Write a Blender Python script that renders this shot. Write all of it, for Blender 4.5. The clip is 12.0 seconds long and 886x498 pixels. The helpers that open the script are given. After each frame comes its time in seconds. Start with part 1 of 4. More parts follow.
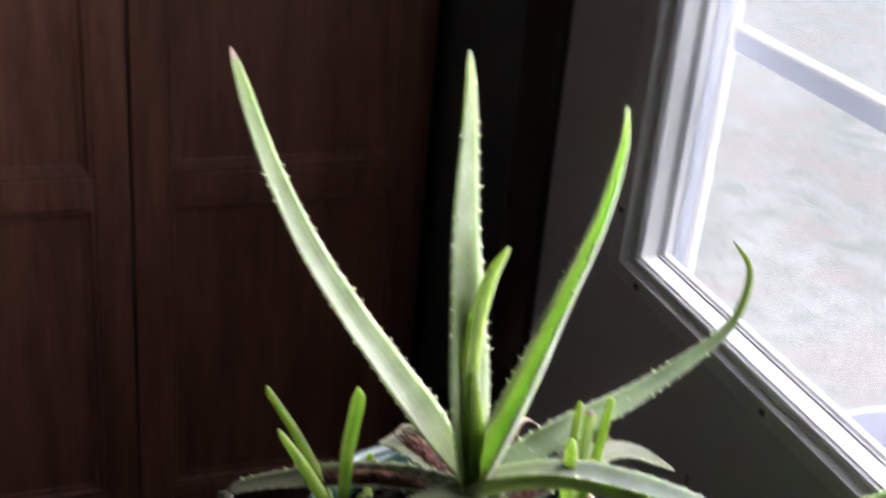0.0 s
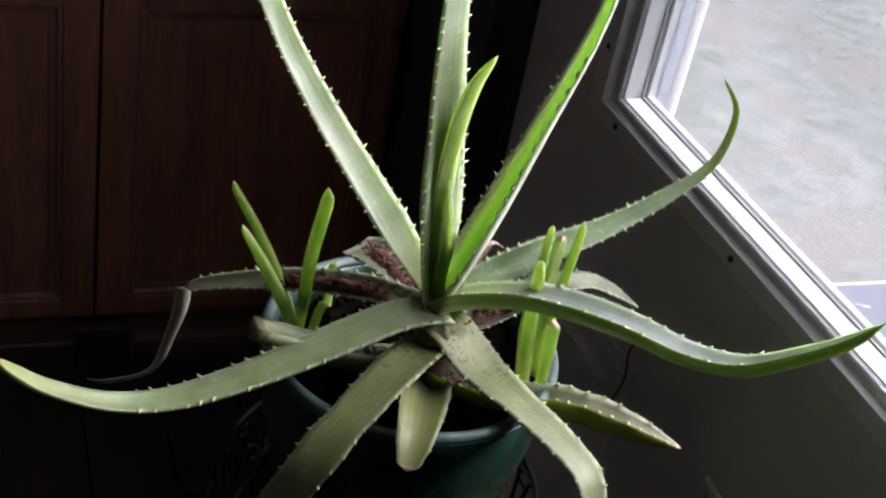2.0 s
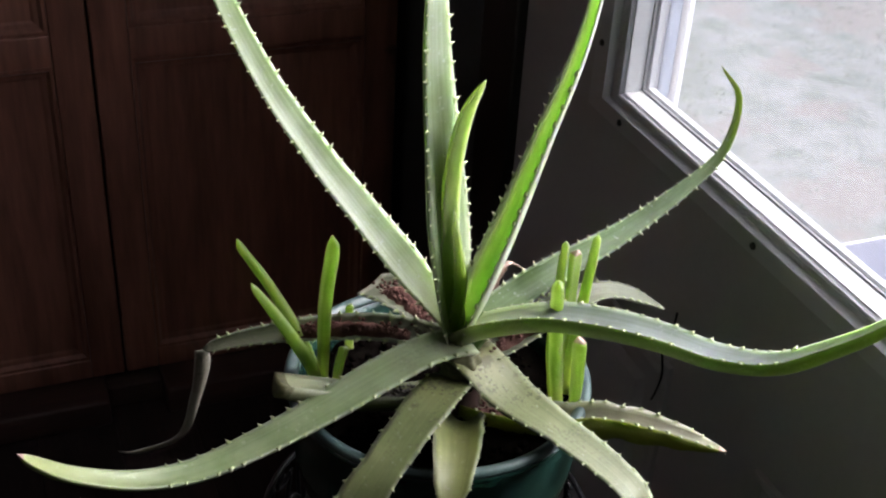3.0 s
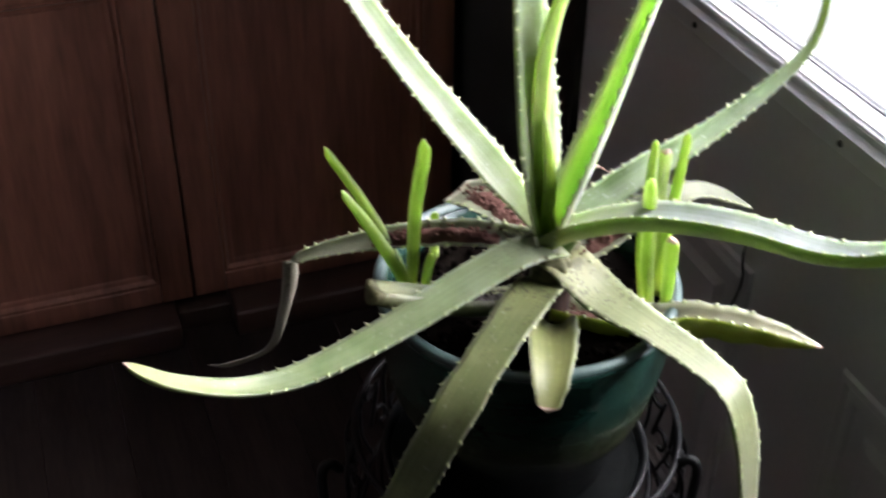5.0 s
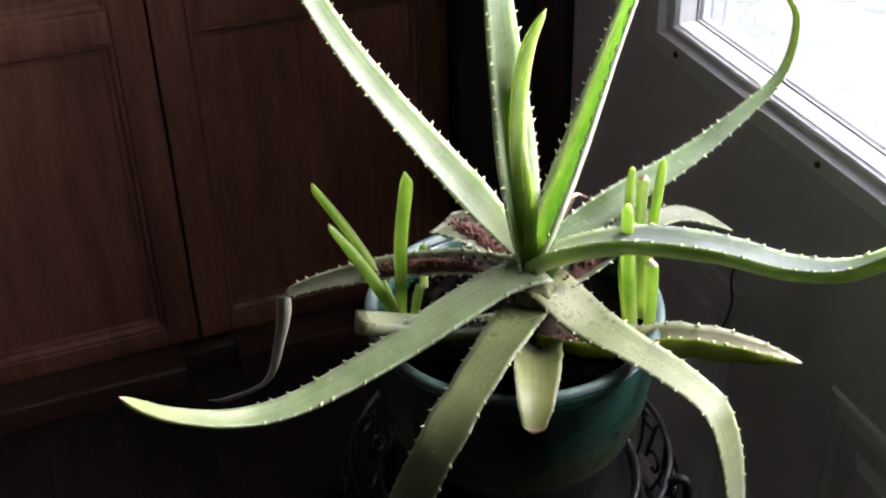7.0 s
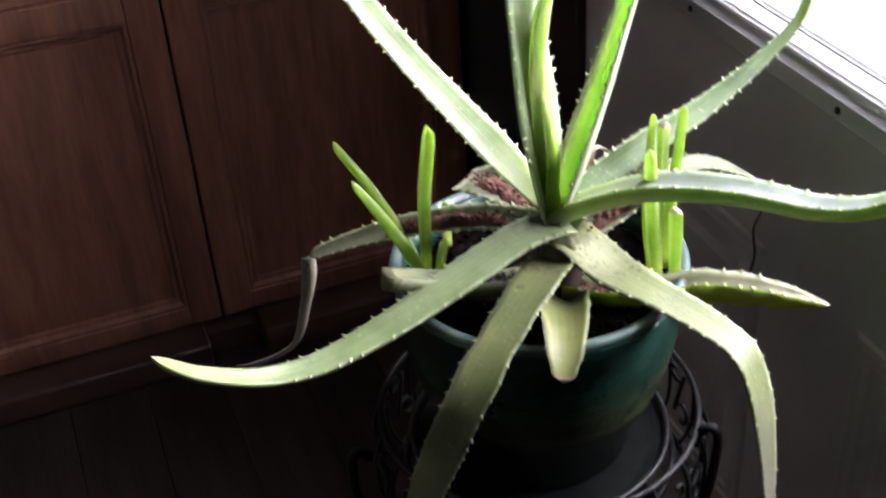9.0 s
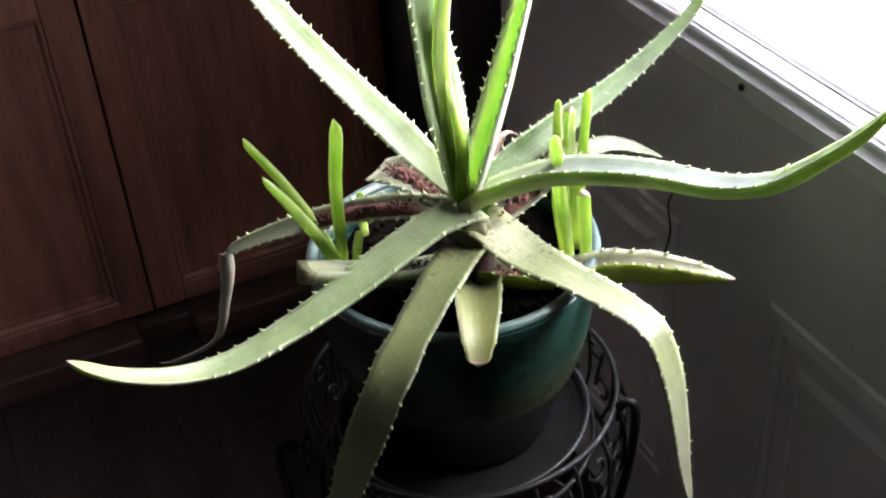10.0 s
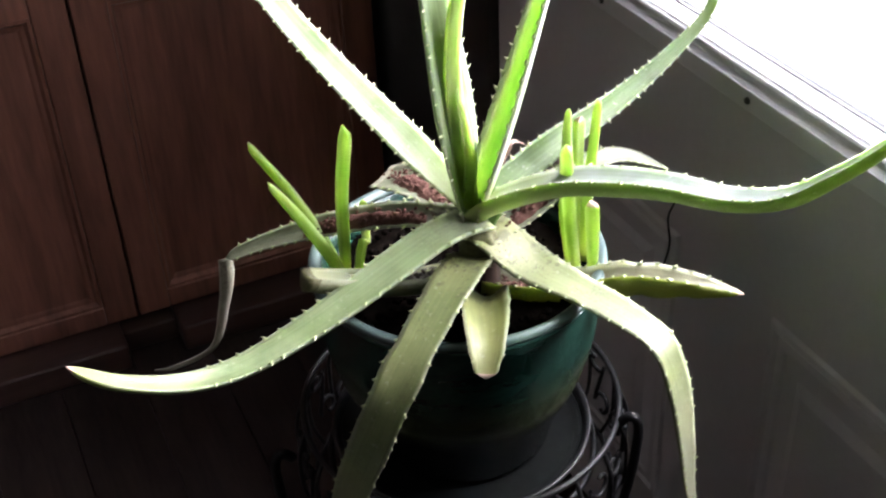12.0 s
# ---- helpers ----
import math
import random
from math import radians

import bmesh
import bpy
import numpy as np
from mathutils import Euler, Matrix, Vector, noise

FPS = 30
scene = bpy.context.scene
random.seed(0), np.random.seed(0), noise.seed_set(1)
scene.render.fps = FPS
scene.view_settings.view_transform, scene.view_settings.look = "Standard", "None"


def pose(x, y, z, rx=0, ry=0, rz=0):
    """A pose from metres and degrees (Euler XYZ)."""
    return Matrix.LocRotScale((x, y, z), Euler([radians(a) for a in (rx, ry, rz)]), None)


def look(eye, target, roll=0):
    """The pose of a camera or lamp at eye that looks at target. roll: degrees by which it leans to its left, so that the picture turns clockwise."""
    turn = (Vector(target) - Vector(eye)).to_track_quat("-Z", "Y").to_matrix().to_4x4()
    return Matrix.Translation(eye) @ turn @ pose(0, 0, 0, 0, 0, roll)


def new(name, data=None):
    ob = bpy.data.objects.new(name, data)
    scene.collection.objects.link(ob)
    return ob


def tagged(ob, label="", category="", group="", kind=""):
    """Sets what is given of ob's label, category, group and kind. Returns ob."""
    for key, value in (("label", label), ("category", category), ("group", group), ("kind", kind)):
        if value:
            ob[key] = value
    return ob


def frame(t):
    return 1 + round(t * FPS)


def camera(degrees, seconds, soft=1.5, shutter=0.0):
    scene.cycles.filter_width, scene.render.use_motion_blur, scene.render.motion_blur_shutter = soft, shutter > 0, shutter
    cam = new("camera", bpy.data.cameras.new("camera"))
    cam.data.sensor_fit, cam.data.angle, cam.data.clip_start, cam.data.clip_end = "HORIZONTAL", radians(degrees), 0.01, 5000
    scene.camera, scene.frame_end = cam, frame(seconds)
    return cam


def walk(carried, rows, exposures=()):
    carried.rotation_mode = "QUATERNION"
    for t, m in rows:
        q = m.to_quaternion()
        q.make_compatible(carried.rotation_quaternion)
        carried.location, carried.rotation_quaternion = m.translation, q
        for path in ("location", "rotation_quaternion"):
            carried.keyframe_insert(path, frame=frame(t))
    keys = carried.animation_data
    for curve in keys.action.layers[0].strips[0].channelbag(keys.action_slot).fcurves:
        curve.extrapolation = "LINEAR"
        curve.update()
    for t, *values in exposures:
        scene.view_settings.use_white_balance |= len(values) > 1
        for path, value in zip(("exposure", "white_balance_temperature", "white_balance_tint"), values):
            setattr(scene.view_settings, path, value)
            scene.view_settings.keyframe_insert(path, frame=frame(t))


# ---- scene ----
cam = camera(40.0, 12.0, soft=2.1, shutter=0.5)
PATH = [
    (0, (-0.333, -0.715, 1.38), (0.324, 0.965, 0.517), 5.2),
    (0.5, (-0.301, -0.736, 1.376), (0.424, 0.863, 0.417), 2.4),
    (1, (-0.2945, -0.744, 1.321), (0.414, 0.8765, 0.3805), 8.45),
    (1.5, (-0.3255, -0.722, 1.325), (0.421, 0.817, 0.298), 13.05),
    (2, (-0.334, -0.706, 1.337), (0.367, 0.837, 0.275), 11.7),
    (2.5, (-0.313, -0.706, 1.34), (0.372, 0.854, 0.292), 7.4),
    (3, (-0.314, -0.681, 1.349), (0.344, 0.875, 0.279), 3.5),
    (3.2, (-0.32, -0.676, 1.345), (0.323, 0.888, 0.278), 3.9),
    (4.8, (-0.355, -0.663, 1.332), (0.225, 0.858, 0.171), 3.0),
    (5, (-0.347, -0.674, 1.329), (0.223, 0.845, 0.16), 0.6),
    (5.5, (-0.338, -0.714, 1.331), (0.256, 0.808, 0.178), -0.7),
    (6, (-0.337, -0.709, 1.335), (0.32, 0.814, 0.218), 1.2),
    (6.5, (-0.342, -0.7, 1.342), (0.269, 0.847, 0.232), -0.1),
    (7, (-0.337, -0.706, 1.339), (0.227, 0.855, 0.222), -1.6),
    (7.2, (-0.333, -0.712, 1.341), (0.227, 0.848, 0.221), -2.1),
    (8.8, (-0.351, -0.713, 1.334), (0.184, 0.859, 0.22), -3.4),
    (9, (-0.35, -0.716, 1.322), (0.186, 0.839, 0.184), -4.0),
    (9.5, (-0.336, -0.731, 1.328), (0.254, 0.774, 0.15), -3.8),
    (10, (-0.331, -0.731, 1.336), (0.282, 0.769, 0.162), -4.5),
    (10.5, (-0.329, -0.715, 1.321), (0.255, 0.808, 0.164), -4.5),
    (11, (-0.337, -0.716, 1.326), (0.22, 0.805, 0.152), -4.9),
    (11.5, (-0.343, -0.707, 1.315), (0.249, 0.8, 0.142), -4.2),
    (12, (-0.348, -0.71, 1.328), (0.306, 0.781, 0.166), -2.7),
]
walk(cam, [(t, look(eye, target, roll)) for t, eye, target, roll in PATH],
     [(0, 1.57, 6350, 15), (0.5, 1.17, 6350, 15), (1, 1.08, 6350, 15), (2, 1.28, 6350, 15), (3.2, 1.42, 6350, 15), (4.8, 2.10, 6350, 15), (5.5, 2.24, 6350, 15), (6, 2.16, 6350, 15), (7.2, 1.97, 6350, 15), (8.8, 2.18, 6350, 15), (9.5, 2.52, 6350, 15), (10.5, 2.40, 6350, 15), (11, 2.40, 6350, 15), (12, 2.60, 6350, 15)])

# ---- light ----
world = bpy.data.worlds.new("overcast_sky")
scene.world = world
world.use_nodes = True
wn = world.node_tree.nodes
sky = wn.new("ShaderNodeTexSky")
sky.sky_type, sky.sun_disc = "NISHITA", False
sky.sun_elevation, sky.sun_rotation = radians(46), radians(90)
sky.dust_density, sky.air_density = 2.6, 1.2
world.node_tree.links.new(sky.outputs[0], wn["Background"].inputs[0])
wn["Background"].inputs[1].default_value = 0.13

sun_data = bpy.data.lights.new("sun", "SUN")
sun_data.energy, sun_data.angle, sun_data.color = 1.3, radians(50), (0.985, 0.975, 1.0)
sun = new("sun", sun_data)
sun.matrix_world = look((6.95, -0.2, 7.2), (0, -0.2, 0))



def window_light(y, z, wide, tall, power, tilt, spread):
    """Daylight entering through one stretch of the door's window."""
    data = bpy.data.lights.new("door_light_daylight", "AREA")
    data.shape, data.size, data.size_y = "RECTANGLE", tall, wide
    data.energy, data.color, data.spread = power, (0.945, 0.955, 1.0), radians(spread)
    new("door_light_daylight", data).matrix_world = Matrix.Translation((0.375, y, z)) @ Euler((0, radians(tilt), 0)).to_matrix().to_4x4()


window_light(-0.02, 1.480, 0.48, 0.54, 1.30, 90, 138)
window_light(-0.218, 1.010, 0.10, 0.38, 0.52, 98, 140)


# ---- materials ----
def material(name, low, high, rough=0.5, scale=8.0, bump=0.1, detail=6.0, metal=0.0, stretch=(1, 1, 1), fine=60.0, coat=0.0, spots=None, translucent=0.0, random_tone=0.0):
    """Two tones mixed by coarse and fine noise, with relief; spots: (colour, scale, threshold)."""
    m = bpy.data.materials.new(name)
    m.use_nodes = True
    n, l = m.node_tree.nodes, m.node_tree.links
    bsdf = n["Principled BSDF"]
    coord = n.new("ShaderNodeTexCoord")
    mapping = n.new("ShaderNodeMapping")
    mapping.inputs["Scale"].default_value = stretch
    l.new(coord.outputs["Object"], mapping.inputs[0])
    big, small = n.new("ShaderNodeTexNoise"), n.new("ShaderNodeTexNoise")
    for tex, s in ((big, scale), (small, fine)):
        tex.inputs["Scale"].default_value, tex.inputs["Detail"].default_value = s, detail
        l.new(mapping.outputs[0], tex.inputs["Vector"])
    blend = n.new("ShaderNodeMath")
    blend.operation = "MULTIPLY_ADD"
    l.new(small.outputs[0], blend.inputs[0])
    blend.inputs[1].default_value = 0.5
    l.new(big.outputs[0], blend.inputs[2])
    ramp = n.new("ShaderNodeValToRGB")
    ramp.color_ramp.elements[0].position, ramp.color_ramp.elements[1].position = 0.5, 1.0
    ramp.color_ramp.elements[0].color, ramp.color_ramp.elements[1].color = (*low, 1), (*high, 1)
    l.new(blend.outputs[0], ramp.inputs[0])
    colour = ramp.outputs[0]
    if spots:
        tex = n.new("ShaderNodeTexNoise")
        tex.inputs["Scale"].default_value, tex.inputs["Detail"].default_value = spots[1], 4
        l.new(coord.outputs["Object"], tex.inputs["Vector"])
        edge = n.new("ShaderNodeValToRGB")
        edge.color_ramp.elements[0].position, edge.color_ramp.elements[1].position = spots[2], spots[2] + 0.06
        l.new(tex.outputs[0], edge.inputs[0])
        mix = n.new("ShaderNodeMix")
        mix.data_type = "RGBA"
        l.new(edge.outputs[0], mix.inputs[0])
        l.new(colour, mix.inputs[6])
        mix.inputs[7].default_value = (*spots[0], 1)
        colour = mix.outputs[2]
    if random_tone:
        info = n.new("ShaderNodeObjectInfo")
        rng = n.new("ShaderNodeMapRange")
        rng.inputs[3].default_value, rng.inputs[4].default_value = 1 - random_tone, 1 + random_tone
        l.new(info.outputs["Random"], rng.inputs[0])
        hsv = n.new("ShaderNodeHueSaturation")
        l.new(rng.outputs[0], hsv.inputs["Value"])
        l.new(colour, hsv.inputs["Color"])
        colour = hsv.outputs[0]
    l.new(colour, bsdf.inputs["Base Color"])
    bsdf.inputs["Roughness"].default_value, bsdf.inputs["Metallic"].default_value = rough, metal
    bsdf.inputs["Coat Weight"].default_value = coat
    if bump:
        b = n.new("ShaderNodeBump")
        b.inputs["Strength"].default_value, b.inputs["Distance"].default_value = bump, 0.002
        l.new(blend.outputs[0], b.inputs["Height"])
        l.new(b.outputs[0], bsdf.inputs["Normal"])
    if translucent:
        tr = n.new("ShaderNodeBsdfTranslucent")
        boost = n.new("ShaderNodeHueSaturation")
        boost.inputs["Saturation"].default_value, boost.inputs["Value"].default_value = 1.2, 1.5
        l.new(colour, boost.inputs["Color"])
        l.new(boost.outputs[0], tr.inputs[0])
        mixer = n.new("ShaderNodeMixShader")
        mixer.inputs[0].default_value = translucent
        l.new(bsdf.outputs[0], mixer.inputs[1])
        l.new(tr.outputs[0], mixer.inputs[2])
        l.new(mixer.outputs[0], n["Material Output"].inputs[0])
    return m


def glass_material():
    """Clear glass under a thin uneven film of dust."""
    m = bpy.data.materials.new("window_glass")
    m.use_nodes = True
    n, l = m.node_tree.nodes, m.node_tree.links
    b = n["Principled BSDF"]
    b.inputs["Base Color"].default_value = (0.97, 0.98, 0.98, 1)
    b.inputs["Roughness"].default_value, b.inputs["IOR"].default_value = 0.02, 1.1
    b.inputs["Transmission Weight"].default_value = 1.0
    dust, tex, rng, mix = n.new("ShaderNodeBsdfTranslucent"), n.new("ShaderNodeTexNoise"), n.new("ShaderNodeMapRange"), n.new("ShaderNodeMixShader")
    dust.inputs[0].default_value = (0.85, 0.86, 0.9, 1)
    coord = n.new("ShaderNodeTexCoord")
    l.new(coord.outputs["Object"], tex.inputs["Vector"])
    tex.inputs["Scale"].default_value, tex.inputs["Detail"].default_value = 6, 8
    rng.inputs[1].default_value, rng.inputs[2].default_value, rng.inputs[3].default_value, rng.inputs[4].default_value = 0.3, 0.75, 0.02, 0.08
    l.new(tex.outputs[0], rng.inputs[0])
    l.new(rng.outputs[0], mix.inputs[0])
    l.new(b.outputs[0], mix.inputs[1])
    l.new(dust.outputs[0], mix.inputs[2])
    l.new(mix.outputs[0], n["Material Output"].inputs[0])
    return m


def leaf_material(name, low, high, rough, translucent, base=None, dirt=0.0, flecks=0.0, under=None, flesh=0.4, depth=0.006, end=None):
    """Leaf skin: streaks along the leaf, a pale margin, a paler foot, flecks and specks of dirt."""
    m = bpy.data.materials.new(name)
    m.use_nodes = True
    n, l = m.node_tree.nodes, m.node_tree.links
    bsdf = n["Principled BSDF"]
    coord, info = n.new("ShaderNodeTexCoord"), n.new("ShaderNodeObjectInfo")

    def noise_at(scale, detail, stretch, source="UV"):
        mp, tex = n.new("ShaderNodeMapping"), n.new("ShaderNodeTexNoise")
        mp.inputs["Scale"].default_value = stretch
        l.new(coord.outputs[source], mp.inputs[0])
        l.new(mp.outputs[0], tex.inputs["Vector"])
        tex.noise_dimensions = "4D"
        l.new(info.outputs["Random"], tex.inputs["W"])
        tex.inputs["Scale"].default_value, tex.inputs["Detail"].default_value = scale, detail
        return tex.outputs[0]

    def blend(fac, a, b):
        mx = n.new("ShaderNodeMix")
        mx.data_type = "RGBA"
        for sock, v in ((mx.inputs[0], fac), (mx.inputs[6], a), (mx.inputs[7], b)):
            if isinstance(v, (int, float)):
                sock.default_value = v
            elif isinstance(v, tuple):
                sock.default_value = (*v, 1)
            else:
                l.new(v, sock)
        return mx.outputs[2]

    def ranged(value, a, b, lo=0.0, hi=1.0):
        mr = n.new("ShaderNodeMapRange")
        for k, v in ((1, a), (2, b), (3, lo), (4, hi)):
            mr.inputs[k].default_value = v
        l.new(value, mr.inputs[0])
        return mr.outputs[0]

    def maths(op, a, b):
        mt = n.new("ShaderNodeMath")
        mt.operation = op
        for sock, v in ((mt.inputs[0], a), (mt.inputs[1], b)):
            if isinstance(v, (int, float)):
                sock.default_value = v
            else:
                l.new(v, sock)
        return mt.outputs[0]

    streak = noise_at(1.0, 5, (16, 2.2, 1))
    cloud = noise_at(26, 6, (1, 1, 1), "Object")
    tone = maths("ADD", maths("MULTIPLY", streak, 0.32), maths("MULTIPLY", cloud, 0.82))
    colour = blend(ranged(tone, 0.44, 0.72), low, high)
    split = n.new("ShaderNodeSeparateXYZ")
    l.new(coord.outputs["UV"], split.inputs[0])
    across = maths("ABSOLUTE", maths("SUBTRACT", maths("FRACT", split.outputs[0], 0), 0.5), 0)
    margin = ranged(across, 0.40, 0.5)
    pale = tuple(min(1.0, 0.25 + 0.75 * c) for c in high)
    colour = blend(maths("MULTIPLY", margin, 0.55), colour, pale)
    if under:
        colour = blend(ranged(split.outputs[0], 1.0, 1.04), colour, under)
    if base:
        colour = blend(ranged(split.outputs[1], 0.28, 0.0), colour, base)
    if end:
        colour = blend(ranged(split.outputs[1], 0.62, 0.92), colour, end)
    if flecks:
        colour = blend(maths("MULTIPLY", ranged(noise_at(260, 3, (1, 1, 1), "Object"), 0.62, 0.70), flecks), colour, pale)
    speck = ranged(maths("MULTIPLY", noise_at(420, 6, (1, 1, 1), "Object"), maths("ADD", noise_at(34, 3, (1, 1, 1), "Object"), 0.45)), 0.56, 0.64)
    if dirt:
        grime = ranged(maths("ADD", noise_at(75, 8, (1, 1, 1), "Object"), ranged(split.outputs[1], 0.02, 0.34, 0.15, -0.16)), 0.56, 0.64)
        colour = blend(maths("MULTIPLY", grime, 0.75 * dirt), colour, (0.05, 0.045, 0.02))
        colour = blend(maths("MULTIPLY", speck, ranged(split.outputs[1], 0.12, 0.42, dirt, 0.25 * dirt)), colour, (0.045, 0.035, 0.022))
    l.new(colour, bsdf.inputs["Base Color"])
    l.new(ranged(tone, 0.4, 0.8, rough - 0.06, rough + 0.12), bsdf.inputs["Roughness"])
    bsdf.inputs["Subsurface Weight"].default_value, bsdf.inputs["Subsurface Scale"].default_value = flesh, depth
    bsdf.inputs["Subsurface Radius"].default_value = (0.75, 1.0, 0.42)
    bsdf.inputs["Coat Weight"].default_value, bsdf.inputs["Coat Roughness"].default_value = 0.05 if dirt else 0.30, 0.34
    bump = n.new("ShaderNodeBump")
    bump.inputs["Strength"].default_value, bump.inputs["Distance"].default_value = 0.40, 0.0012
    l.new(tone, bump.inputs["Height"])
    l.new(bump.outputs[0], bsdf.inputs["Normal"])
    tr, mixer, lift = n.new("ShaderNodeBsdfTranslucent"), n.new("ShaderNodeMixShader"), n.new("ShaderNodeHueSaturation")
    lift.inputs["Saturation"].default_value, lift.inputs["Value"].default_value = 1.1, 1.5
    l.new(colour, lift.inputs["Color"])
    l.new(lift.outputs[0], tr.inputs[0])
    mixer.inputs[0].default_value = translucent
    l.new(bsdf.outputs[0], mixer.inputs[1])
    l.new(tr.outputs[0], mixer.inputs[2])
    l.new(mixer.outputs[0], n["Material Output"].inputs[0])
    return m


LEAF = leaf_material("aloe_leaf", (0.185, 0.245, 0.113), (0.335, 0.398, 0.262), 0.38, 0.34, (0.45, 0.51, 0.27), 0.0, 0.4, flesh=0.5, depth=0.014, end=(0.23, 0.31, 0.10))
# under and end: the green of backlight through the leaf, put into its colour
LEAF_BLUISH = leaf_material("aloe_leaf_bluish", (0.154, 0.187, 0.149), (0.273, 0.302, 0.293), 0.42, 0.36, (0.36, 0.43, 0.19), 0.0, 0.25, under=(0.18, 0.24, 0.075), end=(0.165, 0.215, 0.07), flesh=0.6, depth=0.010)
LEAF_OLIVE = leaf_material("aloe_leaf_olive", (0.143, 0.196, 0.079), (0.271, 0.338, 0.179), 0.40, 0.12, (0.42, 0.46, 0.29), 0.15, 0.3, end=(0.299, 0.339, 0.138))
LEAF_MOTTLED = leaf_material("aloe_leaf_mottled", (0.110, 0.171, 0.063), (0.207, 0.301, 0.137), 0.56, 0.55, (0.194, 0.271, 0.137), 0.0, 0.55, end=(0.27, 0.32, 0.09))
LEAF_OLD = leaf_material("aloe_leaf_old", (0.081, 0.107, 0.033), (0.176, 0.205, 0.083), 0.52, 0.08, (0.232, 0.232, 0.095), 0.85, 0.3, flesh=0.2, end=(0.215, 0.228, 0.129))
LEAF_YELLOW = leaf_material("aloe_leaf_yellowing", (0.101, 0.118, 0.030), (0.189, 0.204, 0.072), 0.46, 0.15, None, 0.6, 0.2, flesh=0.2, under=(0.26, 0.29, 0.045))
LEAF_PALE = leaf_material("aloe_leaf_paling", (0.115, 0.140, 0.055), (0.215, 0.240, 0.115), 0.46, 0.08, (0.25, 0.25, 0.10), 0.8, 0.3, flesh=0.2, end=(0.33, 0.33, 0.25))
LEAF_FOLDED = leaf_material("aloe_leaf_folded", (0.150, 0.145, 0.085), (0.270, 0.262, 0.185), 0.5, 0.12, None, 0.35, 0.2, (0.240, 0.275, 0.040), flesh=0.2)
LEAF_GREY = leaf_material("aloe_leaf_dusty", (0.10, 0.11, 0.07), (0.20, 0.215, 0.14), 0.58, 0.05, None, 0.95, flesh=0.1)
LEAF_YOUNG = leaf_material("aloe_leaf_young", (0.227, 0.322, 0.086), (0.371, 0.451, 0.172), 0.34, 0.60, (0.47, 0.54, 0.20), 0.0, 0.3, flesh=0.75, depth=0.022)
LEAF_CHANNEL = leaf_material("aloe_leaf_channelled", (0.17, 0.325, 0.055), (0.28, 0.45, 0.11), 0.36, 0.32, (0.42, 0.48, 0.19), 0.0, 0.2, (0.60, 0.66, 0.50), flesh=0.6, depth=0.010)
LEAF_DRY = leaf_material("aloe_leaf_dry", (0.20, 0.19, 0.14), (0.48, 0.46, 0.37), 0.55, 0.05, None, 0.5, flesh=0.0)
SHEATH = material("dry_leaf_sheath", (0.045, 0.042, 0.018), (0.19, 0.185, 0.085), 0.65, 45, 0.6, fine=220, stretch=(1, 1, 4))
TIP = material("withered_tip", (0.26, 0.15, 0.11), (0.44, 0.32, 0.26), 0.5, 60, 0.3, fine=200)
def thorn_material():
    """Leaf green at the foot of a thorn, pale horn at its point."""
    m = bpy.data.materials.new("aloe_thorn")
    m.use_nodes = True
    n, l = m.node_tree.nodes, m.node_tree.links
    b, coord, split, ramp = n["Principled BSDF"], n.new("ShaderNodeTexCoord"), n.new("ShaderNodeSeparateXYZ"), n.new("ShaderNodeValToRGB")
    l.new(coord.outputs["UV"], split.inputs[0])
    l.new(split.outputs[1], ramp.inputs[0])
    ramp.color_ramp.elements[0].color, ramp.color_ramp.elements[1].color = (0.27, 0.34, 0.15, 1), (0.58, 0.57, 0.38, 1)
    ramp.color_ramp.elements[1].position = 0.75
    l.new(ramp.outputs[0], b.inputs["Base Color"])
    b.inputs["Roughness"].default_value = 0.42
    return m


THORN = thorn_material()
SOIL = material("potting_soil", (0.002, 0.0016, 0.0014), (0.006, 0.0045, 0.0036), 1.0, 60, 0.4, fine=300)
SOIL_DRY = material("dry_soil_crust", (0.05, 0.022, 0.018), (0.17, 0.085, 0.07), 0.95, 90, 0.8, fine=400)
GRIT = material("gritty_soil", (0.03, 0.024, 0.02), (0.30, 0.28, 0.24), 0.95, 120, 0.8, fine=500)
GLAZE = material("teal_glaze", (0.005, 0.019, 0.015), (0.022, 0.070, 0.053), 0.20, 14, 0.05, fine=90, coat=0.3, stretch=(1, 1, 2.5))
RIM = material("pale_teal_glaze", (0.040, 0.070, 0.066), (0.095, 0.140, 0.135), 0.36, 16, 0.05, fine=90, coat=0.08, stretch=(1, 1, 2))
SAUCER = material("dark_saucer", (0.006, 0.007, 0.007), (0.013, 0.014, 0.014), 0.48, 20, 0.08, fine=120, spots=((0.040, 0.040, 0.041), 16, 0.60))
# glossier than the dish, and lighter to carry the highlight along the rim
SAUCER_LIP = material("highlit_saucer_rim", (0.012, 0.013, 0.014), (0.035, 0.036, 0.038), 0.32, 40, 0.1, fine=160)
IRON = material("black_iron", (0.004, 0.004, 0.005), (0.010, 0.010, 0.011), 0.55, 60, 0.2, fine=250, metal=0.3)
WOOD = material("red_brown_wood", (0.130, 0.049, 0.030), (0.300, 0.117, 0.072), 0.5, 5, 0.15, fine=26, stretch=(5, 5, 0.55), spots=((0.07, 0.028, 0.018), 9, 0.70), random_tone=0.07)
# wardrobe wood darkened, so the dimmer light near the floor is in its colour
PLINTH = material("shaded_plinth_wood", (0.026, 0.0115, 0.008), (0.062, 0.027, 0.019), 0.55, 5, 0.15, fine=26, stretch=(0.55, 5, 5))
WOOD_DARK = material("dark_gap_wood", (0.02, 0.009, 0.006), (0.05, 0.022, 0.014), 0.6, 6, 0.1)
